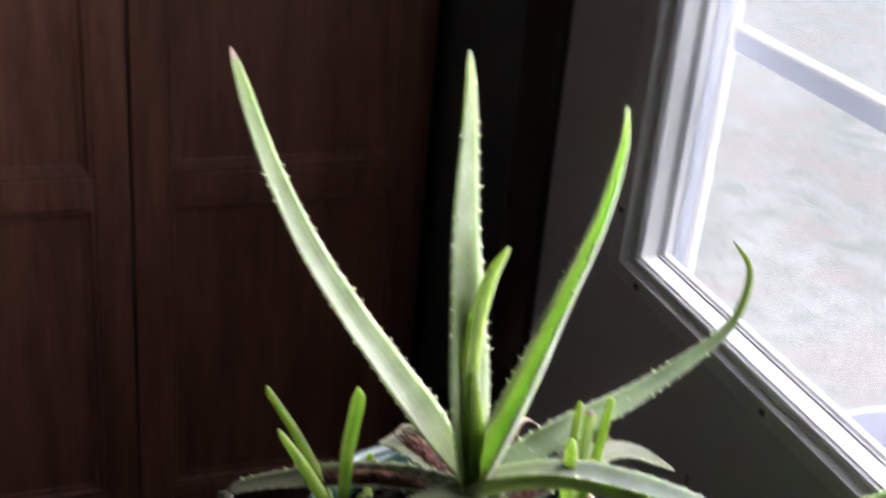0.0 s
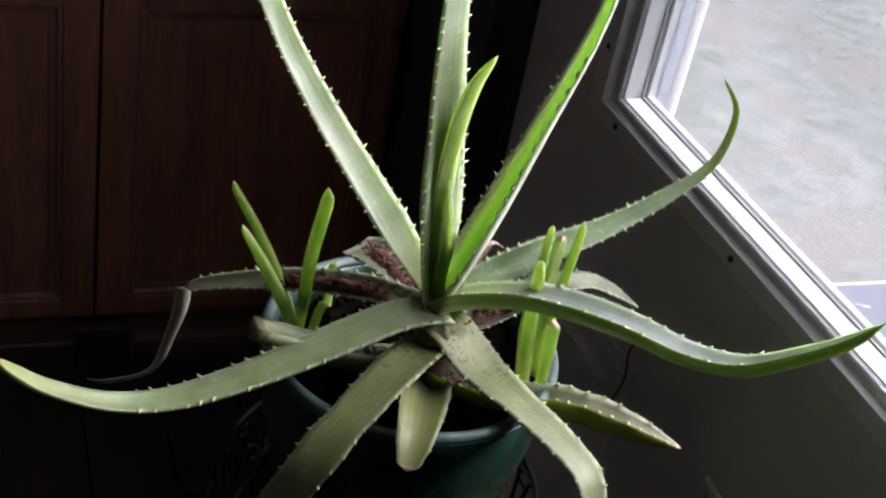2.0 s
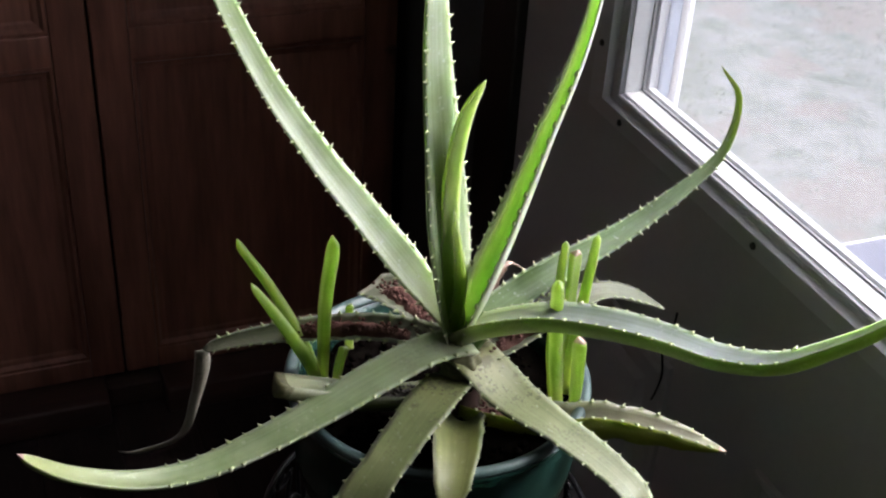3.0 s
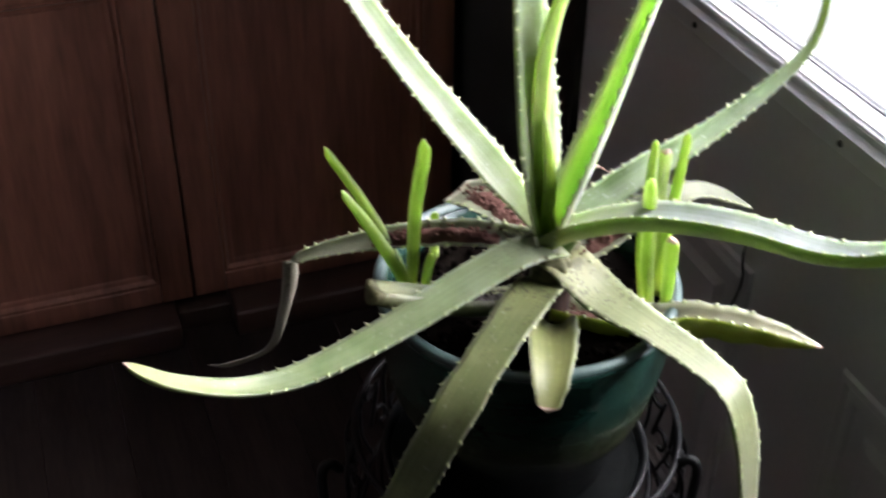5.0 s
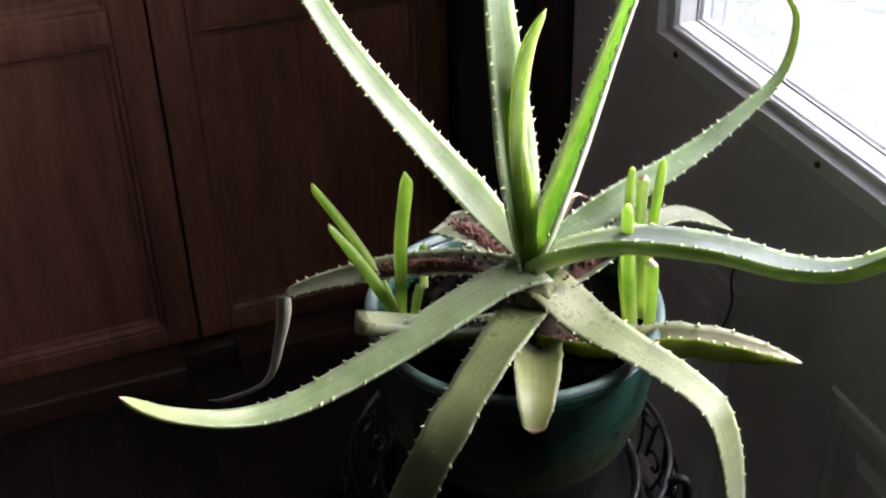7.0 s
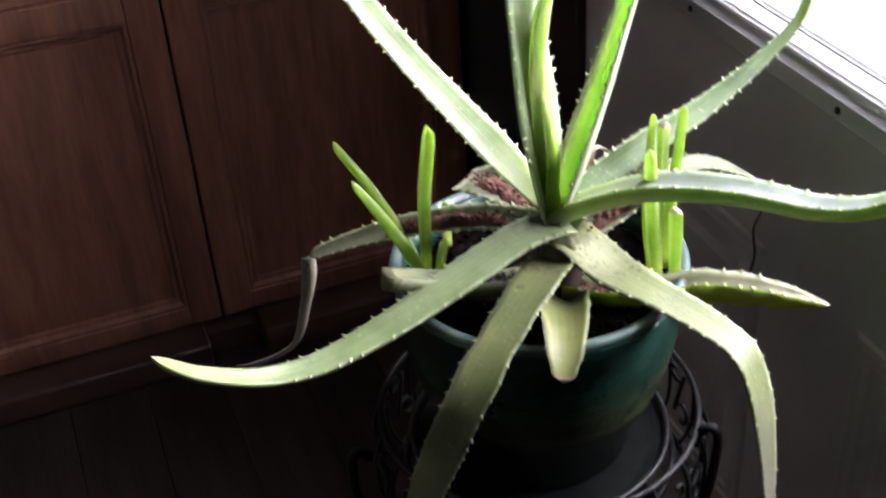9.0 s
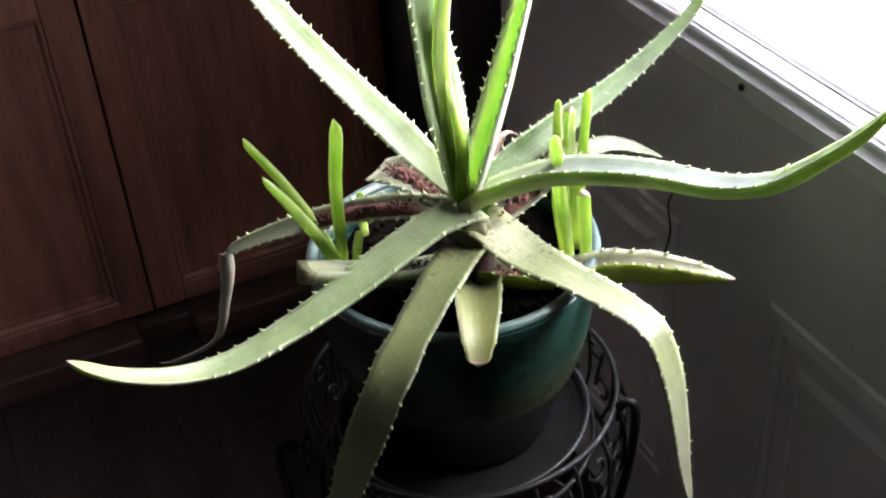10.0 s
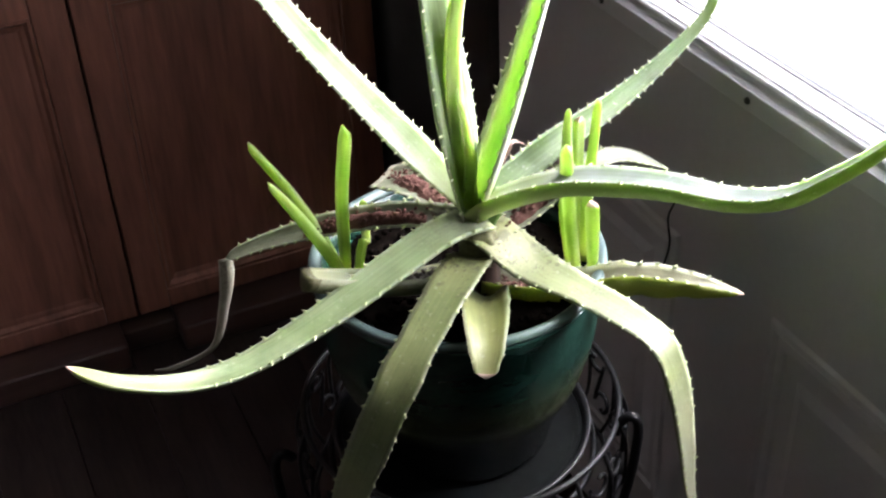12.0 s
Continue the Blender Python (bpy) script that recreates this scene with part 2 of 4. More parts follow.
FLOOR = material("dark_floorboard", (0.014, 0.009, 0.008), (0.031, 0.020, 0.017), 0.8, 4, 0.15, fine=30, stretch=(5, 0.6, 5), random_tone=0.12)
DOOR = material("grey_door_paint", (0.44, 0.425, 0.44), (0.50, 0.485, 0.495), 0.42, 3, 0.06, fine=120)
TRIM = material("pale_grey_moulding", (0.52, 0.515, 0.53), (0.58, 0.575, 0.59), 0.28, 4, 0.04, fine=140)
FRAME = material("white_frame_plastic", (0.70, 0.70, 0.70), (0.80, 0.80, 0.80), 0.3, 4, 0.04, fine=140)
STORM = material("white_aluminium", (0.80, 0.80, 0.84), (0.88, 0.88, 0.90), 0.35, 5, 0.05, fine=100)
# the storm door's white aluminium again, with bluish shade put into the colour
STORM_SHADE = material("blue_shaded_aluminium", (0.40, 0.46, 0.58), (0.50, 0.56, 0.68), 0.35, 5, 0.05, fine=100)
UNIT = material("outdoor_unit_paint", (0.46, 0.455, 0.48), (0.54, 0.535, 0.56), 0.4, 6, 0.05, fine=90)
UNIT_GAP = material("outdoor_unit_gap", (0.10, 0.10, 0.12), (0.15, 0.15, 0.17), 0.7, 6, 0.05)
GASKET = material("grey_gasket", (0.34, 0.34, 0.35), (0.42, 0.42, 0.43), 0.6, 30, 0.0)
PLUG = material("dark_screw_hole", (0.012, 0.012, 0.012), (0.03, 0.03, 0.03), 0.6, 60, 0.1)
CASING = material("black_casing", (0.012, 0.010, 0.009), (0.028, 0.023, 0.02), 0.5, 5, 0.1)
WALL = material("grey_wall_paint", (0.070, 0.066, 0.064), (0.092, 0.087, 0.084), 0.85, 3, 0.15, fine=120)
BEIGE = material("beige_wall_paint", (0.36, 0.34, 0.315), (0.42, 0.40, 0.37), 0.85, 3, 0.15, fine=120)
TAUPE = material("taupe_wall_paint", (0.22, 0.20, 0.185), (0.27, 0.25, 0.23), 0.85, 3, 0.15, fine=120)
CEIL = material("ceiling_paint", (0.55, 0.54, 0.52), (0.62, 0.61, 0.59), 0.9, 3, 0.1)
GRASS = material("worn_lawn", (0.155, 0.172, 0.142), (0.300, 0.297, 0.278), 0.95, 9, 0.6, fine=90, detail=14, spots=((0.242, 0.218, 0.194), 2.6, 0.52))
BLADE = material("grass_blade", (0.19, 0.228, 0.155), (0.385, 0.372, 0.335), 0.8, 1.4, 0.0, fine=9)
PORCH = material("porch_paint", (0.125, 0.125, 0.165), (0.18, 0.18, 0.225), 0.5, 4, 0.3, fine=60, spots=((0.8, 0.8, 0.82), 22, 0.66))
GLASS = glass_material()
for vinyl in (STORM, STORM_SHADE):
    b = vinyl.node_tree.nodes["Principled BSDF"]
    b.inputs["Subsurface Weight"].default_value, b.inputs["Subsurface Scale"].default_value = 0.7, 0.04
    b.inputs["Subsurface Radius"].default_value = (1, 1, 1)
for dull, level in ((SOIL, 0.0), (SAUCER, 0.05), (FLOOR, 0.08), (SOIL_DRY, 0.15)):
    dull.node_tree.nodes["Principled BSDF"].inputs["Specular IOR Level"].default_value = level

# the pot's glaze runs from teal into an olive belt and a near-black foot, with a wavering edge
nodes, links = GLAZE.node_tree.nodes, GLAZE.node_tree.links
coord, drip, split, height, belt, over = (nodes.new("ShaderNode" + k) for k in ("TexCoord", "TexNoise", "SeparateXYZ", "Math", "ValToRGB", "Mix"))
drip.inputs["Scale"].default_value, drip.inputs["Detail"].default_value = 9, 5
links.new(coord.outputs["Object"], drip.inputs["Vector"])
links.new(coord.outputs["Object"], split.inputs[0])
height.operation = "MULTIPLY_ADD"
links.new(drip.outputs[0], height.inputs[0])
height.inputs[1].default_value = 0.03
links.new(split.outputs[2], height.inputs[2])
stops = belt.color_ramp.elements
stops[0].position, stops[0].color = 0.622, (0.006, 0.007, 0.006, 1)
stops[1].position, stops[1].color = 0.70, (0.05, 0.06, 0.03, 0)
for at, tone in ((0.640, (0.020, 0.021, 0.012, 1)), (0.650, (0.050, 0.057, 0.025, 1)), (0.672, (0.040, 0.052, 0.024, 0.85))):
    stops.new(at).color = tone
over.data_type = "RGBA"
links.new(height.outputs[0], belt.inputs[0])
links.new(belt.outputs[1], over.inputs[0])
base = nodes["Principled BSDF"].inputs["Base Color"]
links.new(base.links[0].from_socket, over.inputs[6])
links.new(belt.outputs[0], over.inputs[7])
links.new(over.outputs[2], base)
nodes, links = BLADE.node_tree.nodes, BLADE.node_tree.links
geo, spread, tint = nodes.new("ShaderNodeNewGeometry"), nodes.new("ShaderNodeMapRange"), nodes.new("ShaderNodeHueSaturation")
spread.inputs[3].default_value, spread.inputs[4].default_value = 0.72, 1.25
links.new(geo.outputs["Random Per Island"], spread.inputs[0])
links.new(spread.outputs[0], tint.inputs["Value"])
links.new(nodes["Principled BSDF"].inputs["Base Color"].links[0].from_socket, tint.inputs["Color"])
links.new(tint.outputs[0], nodes["Principled BSDF"].inputs["Base Color"])


# ---- building helpers ----
def finish(name, bm, mat, parent=None, label="", smooth=True):
    bm.normal_update()
    me = bpy.data.meshes.new(name)
    bm.to_mesh(me)
    bm.free()
    for m in mat if isinstance(mat, (list, tuple)) else (mat,):
        me.materials.append(m)
    if smooth:
        me.polygons.foreach_set("use_smooth", [True] * len(me.polygons))
    ob = new(name, me)
    if parent:
        ob.parent = parent
    if label:
        ob["label"] = label
    return ob


def part(name, bm, mat, parent, label="", smooth=True):
    return finish(name, bm, mat, parent, label, smooth)


def thing(name, label, category, group="", kind=""):
    return tagged(new(name), label, category, group, kind)


def box(bm, x0, x1, y0, y1, z0, z1, bevel=0.0):
    made = bmesh.ops.create_cube(bm, size=1.0, matrix=Matrix.Translation(((x0 + x1) / 2, (y0 + y1) / 2, (z0 + z1) / 2)) @ Matrix.Diagonal((x1 - x0, y1 - y0, z1 - z0, 1)))
    if bevel:
        edges = {e for v in made["verts"] for e in v.link_edges}
        bmesh.ops.bevel(bm, geom=list(edges), offset=bevel, segments=2, affect="EDGES", profile=0.6)
    return bm


def boxed(x0, x1, y0, y1, z0, z1, bevel=0.0):
    return box(bmesh.new(), x0, x1, y0, y1, z0, z1, bevel)


def glide(points, count):
    """A smooth run of count points through the given ones."""
    p = [np.array(q, float) for q in points]
    p = [2 * p[0] - p[1], *p, 2 * p[-1] - p[-2]]
    out = []
    for k in range(count):
        s = k / (count - 1) * (len(p) - 3)
        i = min(int(s), len(p) - 4)
        t = s - i
        a, b, c, d = p[i : i + 4]
        out.append(0.5 * (2 * b + (c - a) * t + (2 * a - 5 * b + 4 * c - d) * t * t + (3 * b - a - 3 * c + d) * t**3))
    return out


def tube(bm, pts, radius, sides=8, closed=False, taper=None):
    """A round bar along pts."""
    pts = [Vector(q) for q in pts]
    n, rings, up = len(pts), [], None
    for i, c in enumerate(pts):
        a, b = (pts[i - 1], pts[(i + 1) % n]) if closed else (pts[max(i - 1, 0)], pts[min(i + 1, n - 1)])
        t = (b - a).normalized()
        if up is None:
            up = t.orthogonal().normalized()
        up = (up - t * up.dot(t)).normalized()
        side = t.cross(up)
        r = radius * (taper[i] if taper else 1)
        rings.append([bm.verts.new(c + up * (r * math.cos(2 * math.pi * k / sides)) + side * (r * math.sin(2 * math.pi * k / sides))) for k in range(sides)])
    for i in range(n if closed else n - 1):
        a, b = rings[i], rings[(i + 1) % n]
        for k in range(sides):
            bm.faces.new((a[k], a[(k + 1) % sides], b[(k + 1) % sides], b[k]))
    if not closed:
        bm.faces.new(rings[0][::-1])
        bm.faces.new(rings[-1])
    return bm


def lathe(bm, profile, centre, sides=96, wobble=0.0):
    """A turned shape: profile of (radius, z), closed at both ends where the radius is 0."""
    rings = []
    for r, z in profile:
        ring = []
        for k in range(sides):
            a = 2 * math.pi * k / sides
            rr = r * (1 + wobble * noise.noise((math.cos(a) * 2, math.sin(a) * 2, z * 9)))
            ring.append(bm.verts.new((centre[0] + rr * math.cos(a), centre[1] + rr * math.sin(a), z)))
        rings.append(ring)
    for a, b in zip(rings[:-1], rings[1:]):
        for k in range(sides):
            bm.faces.new((a[k], a[(k + 1) % sides], b[(k + 1) % sides], b[k]))
    if profile[0][0] < 1e-3:
        bm.faces.new(rings[0][::-1])
        bm.faces.new(rings[-1])
    else:
        for k in range(sides):
            bm.faces.new((rings[-1][k], rings[-1][(k + 1) % sides], rings[0][(k + 1) % sides], rings[0][k]))
    bmesh.ops.remove_doubles(bm, verts=bm.verts, dist=1e-6)
    bmesh.ops.recalc_face_normals(bm, faces=bm.faces)
    return bm


# ---- the room ----
DOOR_X, HINGE_Y, LATCH_Y = 0.316, 0.588, -0.515
LITE_Y0, LITE_Y1, LITE_Z0, LITE_Z1 = -0.340, 0.411, 0.764, 1.80

floor = tagged(new("floor"), "dark brown wooden floorboards", "floor", kind="structure")
part("subfloor", boxed(-1.45, 0.46, -1.75, 1.60, -0.08, -0.012), WOOD_DARK, floor)

wall_right = tagged(new("wall_right"), "dark grey painted wall round the entry door", "wall", kind="structure")
part("wall_piece", boxed(DOOR_X + 0.004, DOOR_X + 0.16, 0.700, 1.60, 0, 2.35), WALL, wall_right)
part("wall_piece", boxed(DOOR_X + 0.004, DOOR_X + 0.16, -1.75, -0.62, 0, 2.35), WALL, wall_right)
part("wall_piece", boxed(DOOR_X + 0.004, DOOR_X + 0.16, -0.62, 0.700, 2.06, 2.35), WALL, wall_right)
casing = tagged(new("trim"), "black door casing beside the grey entry door", "door casing", kind="structure")
part("casing_board", boxed(DOOR_X - 0.012, DOOR_X + 0.15, 0.592, 0.696, 0, 2.055, 0.004), CASING, casing)
part("casing_board", boxed(DOOR_X - 0.012, DOOR_X + 0.15, -0.615, -0.519, 0, 2.055, 0.004), CASING, casing)
part("casing_board", boxed(DOOR_X - 0.012, DOOR_X + 0.15, -0.517, 0.59, 1.99, 2.055, 0.004), CASING, casing)
wall_back = finish("wall_back", boxed(-1.45, DOOR_X, 1.60, 1.72, 0, 2.35), WALL)
tagged(wall_back, "dark grey painted wall behind the wardrobe", "wall", kind="structure")
wall_left = finish("wall_left", boxed(-1.57, -1.45, -1.75, 1.72, 0, 2.35), TAUPE)
tagged(wall_left, "taupe painted wall across the room", "wall", kind="structure")
wall_front = finish("wall_front", boxed(-1.57, 0.48, -1.87, -1.75, 0, 2.35), BEIGE)
tagged(wall_front, "beige painted wall at the end of the room", "wall", kind="structure")
ceiling = finish("ceiling", boxed(-1.57, 0.48, -1.87, 1.72, 2.35, 2.45), CEIL)
tagged(ceiling, "off-white painted ceiling", "ceiling", kind="structure")

# ---- the entry door with its window ----
door = tagged(new("door_1"), "grey painted entry door with a white-framed window and moulded panels", "door", kind="structure")
T = 0.033
bm = bmesh.new()
hole = (LITE_Y0 + 0.070, LITE_Y1 - 0.070, LITE_Z0 + 0.0422, LITE_Z1 - 0.0422)
for y0, y1, z0, z1 in ((LATCH_Y, hole[0], 0.012, 1.985), (hole[1], HINGE_Y, 0.012, 1.985), (hole[0], hole[1], 0.012, hole[2]), (hole[0], hole[1], hole[3], 1.985)):
    box(bm, DOOR_X, DOOR_X + T, y0, y1, z0, z1)
bmesh.ops.remove_doubles(bm, verts=bm.verts, dist=1e-5)
part("door_slab", bm, DOOR, door, smooth=False)


def swept_frame(rect, profile, mat, parent, name, wide=1.0, tall=1.0):
    """Four mitred sides: profile of (inset from the outer edge, x); wide, tall: scale of the insets of the upright and level sides."""
    y0, y1, z0, z1 = rect
    corners = [((y0, z0), (1, 1)), ((y1, z0), (-1, 1)), ((y1, z1), (-1, -1)), ((y0, z1), (1, -1))]
    for k in range(4):
        (a, da), (b, db) = corners[k], corners[(k + 1) % 4]
        bm = bmesh.new()
        rows = [[bm.verts.new((x, c[0] + d[0] * i * wide, c[1] + d[1] * i * tall)) for i, x in profile] for c, d in ((a, da), (b, db))]
        for j in range(len(profile)):
            m = (j + 1) % len(profile)
            bm.faces.new((rows[0][j], rows[0][m], rows[1][m], rows[1][j]))
        bm.faces.new(rows[0])
        bm.faces.new(rows[1][::-1])
        bmesh.ops.recalc_face_normals(bm, faces=bm.faces)
        ob = part(name, bm, mat, parent, smooth=True)
        ob.data.set_sharp_from_angle(angle=radians(28))


X = DOOR_X
swept_frame((LITE_Y0, LITE_Y1, LITE_Z0, LITE_Z1),
            [(0, X + 0.002), (0, X - 0.002), (0.003, X - 0.0045), (0.024, X - 0.0055), (0.027, X - 0.0085), (0.0295, X - 0.0122), (0.0325, X - 0.0122),
             (0.035, X - 0.0080), (0.0375, X - 0.0055), (0.041, X - 0.0055), (0.045, X - 0.0062), (0.048, X - 0.0050), (0.050, X - 0.001), (0.050, X + 0.002)],
            TRIM, door, "window_moulding", 1.42, 0.86)
inner = (LITE_Y0 + 0.0712, LITE_Y1 - 0.0712, LITE_Z0 + 0.0432, LITE_Z1 - 0.0432)
swept_frame(inner, [(-0.001, X + 0.0022), (0.001, X - 0.001), (0.0025, X + 0.018), (-0.001, X + 0.018)], FRAME, door, "window_stop")
swept_frame(inner, [(-0.001, X + 0.0268), (0.0045, X + 0.0268), (0.004, X + 0.034), (-0.001, X + 0.034)], FRAME, door, "outer_stop")
swept_frame(inner, [(-0.001, X + 0.0185), (0.0042, X + 0.0185), (0.0042, X + 0.0205), (-0.001, X + 0.0205)], GASKET, door, "gasket")
pane = part("pane", boxed(X + 0.021, X + 0.026, inner[0], inner[1], inner[2], inner[3]), GLASS, door, "clear window glass", smooth=False)
pane.visible_shadow = False


def screw(y, z):
    bm = bmesh.new()
    bmesh.ops.create_cone(bm, cap_ends=True, segments=16, radius1=0.0038, radius2=0.0030, depth=0.002, matrix=Matrix.Translation((X - 0.0072, y, z)) @ Euler((0, radians(-90), 0)).to_matrix().to_4x4())
    part("screw_hole", bm, PLUG, door)


for y in (0.332, 0.076, -0.186):
    screw(y, 0.777)
    screw(y, LITE_Z1 - 0.01)
for z in (0.845, 1.10, 1.35, 1.60):
    screw(0.390, z)
    screw(LITE_Y0 + 0.021, z)


def moulded_panel(y0, y1, z0, z1):
    """A pressed panel: a raised bead, a groove and a raised field."""
    swept_frame((y0, y1, z0, z1), [(0, X + 0.001), (0.004, X - 0.004), (0.010, X - 0.005), (0.015, X - 0.0015), (0.020, X - 0.0035), (0.026, X - 0.003), (0.030, X + 0.001)], DOOR, door, "panel_bead")
    bm = bmesh.new()
    d = 0.045
    lo = [bm.verts.new((X + 0.001, y, z)) for y, z in ((y0 + d, z0 + d), (y1 - d, z0 + d), (y1 - d, z1 - d), (y0 + d, z1 - d))]
    d = 0.060
    hi = [bm.verts.new((X - 0.005, y, z)) for y, z in ((y0 + d, z0 + d), (y1 - d, z0 + d), (y1 - d, z1 - d), (y0 + d, z1 - d))]
    bm.faces.new(hi)
    bm.faces.new(lo[::-1])
    for k in range(4):
        bm.faces.new((lo[k], lo[(k + 1) % 4], hi[(k + 1) % 4], hi[k]))
    bmesh.ops.recalc_face_normals(bm, faces=bm.faces)
    part("panel_field", bm, DOOR, door, smooth=False)


moulded_panel(-0.235, 0.008, 0.16, 0.570)
moulded_panel(0.164, 0.407, 0.16, 0.570)
part("cord", tube(bmesh.new(), glide([(0.309, 0.168, 0.640), (0.310, 0.172, 0.612), (0.309, 0.181, 0.585), (0.310, 0.176, 0.555), (0.3095, 0.180, 0.530), (0.3095, 0.186, 0.512)], 40), 0.0012, 6), IRON, door, "thin dark cord hanging on the door")

# storm door outside
storm = tagged(new("storm_door"), "white aluminium storm door frame outside the glass", "storm door", kind="structure")
part("stile", boxed(0.420, 0.440, 0.480, 0.60, -0.05, 2.0, 0.002), STORM, storm)
part("stile_lip", boxed(0.412, 0.440, 0.470, 0.4798, -0.05, 2.0, 0.002), STORM, storm)
part("inner_strip", boxed(0.421, 0.440, 0.446, 0.4698, -0.05, 2.0, 0.002), STORM, storm)
part("glass_track", boxed(0.425, 0.432, 0.408, 0.4458, -0.05, 2.0, 0.001), STORM_SHADE, storm, "white glass track with bluish shade in its colour")
part("track_lip", boxed(0.416, 0.424, 0.395, 0.4078, -0.05, 2.0, 0.002), STORM, storm)
part("mid_rail", boxed(0.414, 0.426, -0.52, 0.3878, 1.030, 1.0518, 0.002), STORM_SHADE, storm, "white glass rail with bluish shade in its colour")
part("rail_cap", boxed(0.411, 0.427, -0.52, 0.3878, 1.052, 1.057, 0.002), STORM, storm)
part("bottom_rail", boxed(0.412, 0.430, -0.52, 0.3878, -0.05, 0.70, 0.004), STORM, storm)

# ---- wardrobe ----
CAB_Y, SEAM = 1.000, -0.168
wardrobe = thing("wardrobe", "red-brown wooden wardrobe with framed panel doors", "wardrobe")
part("carcass", boxed(-0.80, 0.300, CAB_Y + 0.024, 1.58, 0.0, 2.05, 0.004), WOOD_DARK, wardrobe)


def panel_door(x0, x1, z0, z1):
    """Stiles, three rails and two sunk panels with a bead round each."""
    d = part("wardrobe_door", boxed(x0 + 0.002, x1 - 0.002, CAB_Y + 0.012, CAB_Y + 0.022, z0, z1), WOOD, wardrobe)
    s = 0.052
    for a, b in ((x0, x0 + s), (x1 - s, x1)):
        part("stile", boxed(a, b, CAB_Y - 0.004, CAB_Y + 0.0118, z0, z1, 0.0025), WOOD, d)
    for a, b in ((z0, z0 + 0.036), (0.612, 0.660), (z1 - 0.075, z1)):
        part("rail", boxed(x0 + s + 0.0005, x1 - s - 0.0005, CAB_Y - 0.0035, CAB_Y + 0.0118, a, b, 0.0025), WOOD, d)
    for a, b in ((z0 + 0.0365, 0.6115), (0.6605, z1 - 0.0755)):
        bm = bmesh.new()
        px0, px1 = x0 + s + 0.001, x1 - s - 0.001
        rows = []
        for i, y in ((0.0, CAB_Y + 0.0115), (0.0, CAB_Y - 0.001), (0.005, CAB_Y - 0.001), (0.010, CAB_Y + 0.006), (0.016, CAB_Y + 0.007), (0.020, CAB_Y + 0.009)):
            rows.append([bm.verts.new((px0 + i if k in (0, 3) else px1 - i, y, a + i if k < 2 else b - i)) for k in range(4)])
        for p, q in zip(rows[:-1], rows[1:]):
            for k in range(4):
                bm.faces.new((p[k], p[(k + 1) % 4], q[(k + 1) % 4], q[k]))
        bm.faces.new(rows[-1])
        bmesh.ops.recalc_face_normals(bm, faces=bm.faces)
        part("panel", bm, WOOD, d, smooth=False)


panel_door(-0.62, SEAM - 0.002, 0.052, 2.02)
panel_door(SEAM + 0.002, 0.296, 0.052, 2.02)
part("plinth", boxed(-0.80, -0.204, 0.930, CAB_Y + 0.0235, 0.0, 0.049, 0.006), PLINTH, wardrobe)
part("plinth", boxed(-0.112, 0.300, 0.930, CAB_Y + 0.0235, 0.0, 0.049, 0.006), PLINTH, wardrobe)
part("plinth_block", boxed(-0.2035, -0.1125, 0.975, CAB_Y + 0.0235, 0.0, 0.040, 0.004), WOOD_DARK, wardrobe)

# ---- pot, saucer, soil ----
CX, CY = -0.0108, 0.030
SX, SY = -0.0155, 0.0245
pot = thing("flower_pot", "teal glazed ceramic flower pot on a dark saucer", "flower pot")
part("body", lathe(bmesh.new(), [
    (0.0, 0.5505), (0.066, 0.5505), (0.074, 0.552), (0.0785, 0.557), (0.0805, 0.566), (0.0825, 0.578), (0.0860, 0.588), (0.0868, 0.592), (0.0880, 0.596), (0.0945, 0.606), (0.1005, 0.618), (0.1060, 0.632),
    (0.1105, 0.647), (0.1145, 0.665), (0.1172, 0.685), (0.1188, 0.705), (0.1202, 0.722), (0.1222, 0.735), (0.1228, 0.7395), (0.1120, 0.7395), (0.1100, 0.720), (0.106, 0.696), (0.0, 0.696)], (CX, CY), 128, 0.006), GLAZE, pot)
part("rim", lathe(bmesh.new(), [
    (0.1120, 0.7397), (0.1228, 0.7397), (0.1230, 0.7415), (0.1222, 0.7440), (0.1205, 0.7455), (0.1180, 0.7456), (0.1155, 0.7445), (0.1135, 0.7425)], (CX, CY), 128, 0.005), RIM, pot, "paler thin-glazed lip")
saucer = thing("saucer", "dark grey round saucer in the wire stand", "saucer")
part("dish", lathe(bmesh.new(), [
    (0.0, 0.541), (0.092, 0.541), (0.100, 0.543), (0.108, 0.551), (0.1125, 0.558), (0.1085, 0.559), (0.104, 0.555), (0.096, 0.5505), (0.0, 0.5500)], (SX, SY), 128), SAUCER, saucer)
part("rim", lathe(bmesh.new(), [
    (0.1087, 0.5592), (0.1127, 0.5582), (0.1152, 0.5625), (0.1166, 0.5655), (0.1162, 0.5675), (0.1145, 0.5680), (0.1128, 0.5662)], (SX, SY), 128, 0.002), SAUCER_LIP, saucer, "glossy rim with a highlight in its colour")

bm = bmesh.new()
rings = []
for i in range(22):
    r = 0.1045 * i / 21
    rings.append([bm.verts.new((CX + r * math.cos(2 * math.pi * k / 72), CY + r * math.sin(2 * math.pi * k / 72),
                                0.721 + 0.008 * noise.noise((r * 30 * math.cos(2 * math.pi * k / 72), r * 30 * math.sin(2 * math.pi * k / 72), 0))
                                + 0.004 * noise.noise((r * 130 * math.cos(2 * math.pi * k / 72), r * 130 * math.sin(2 * math.pi * k / 72), 5)))) for k in range(72)] if i else [bm.verts.new((CX, CY, 0.723))])
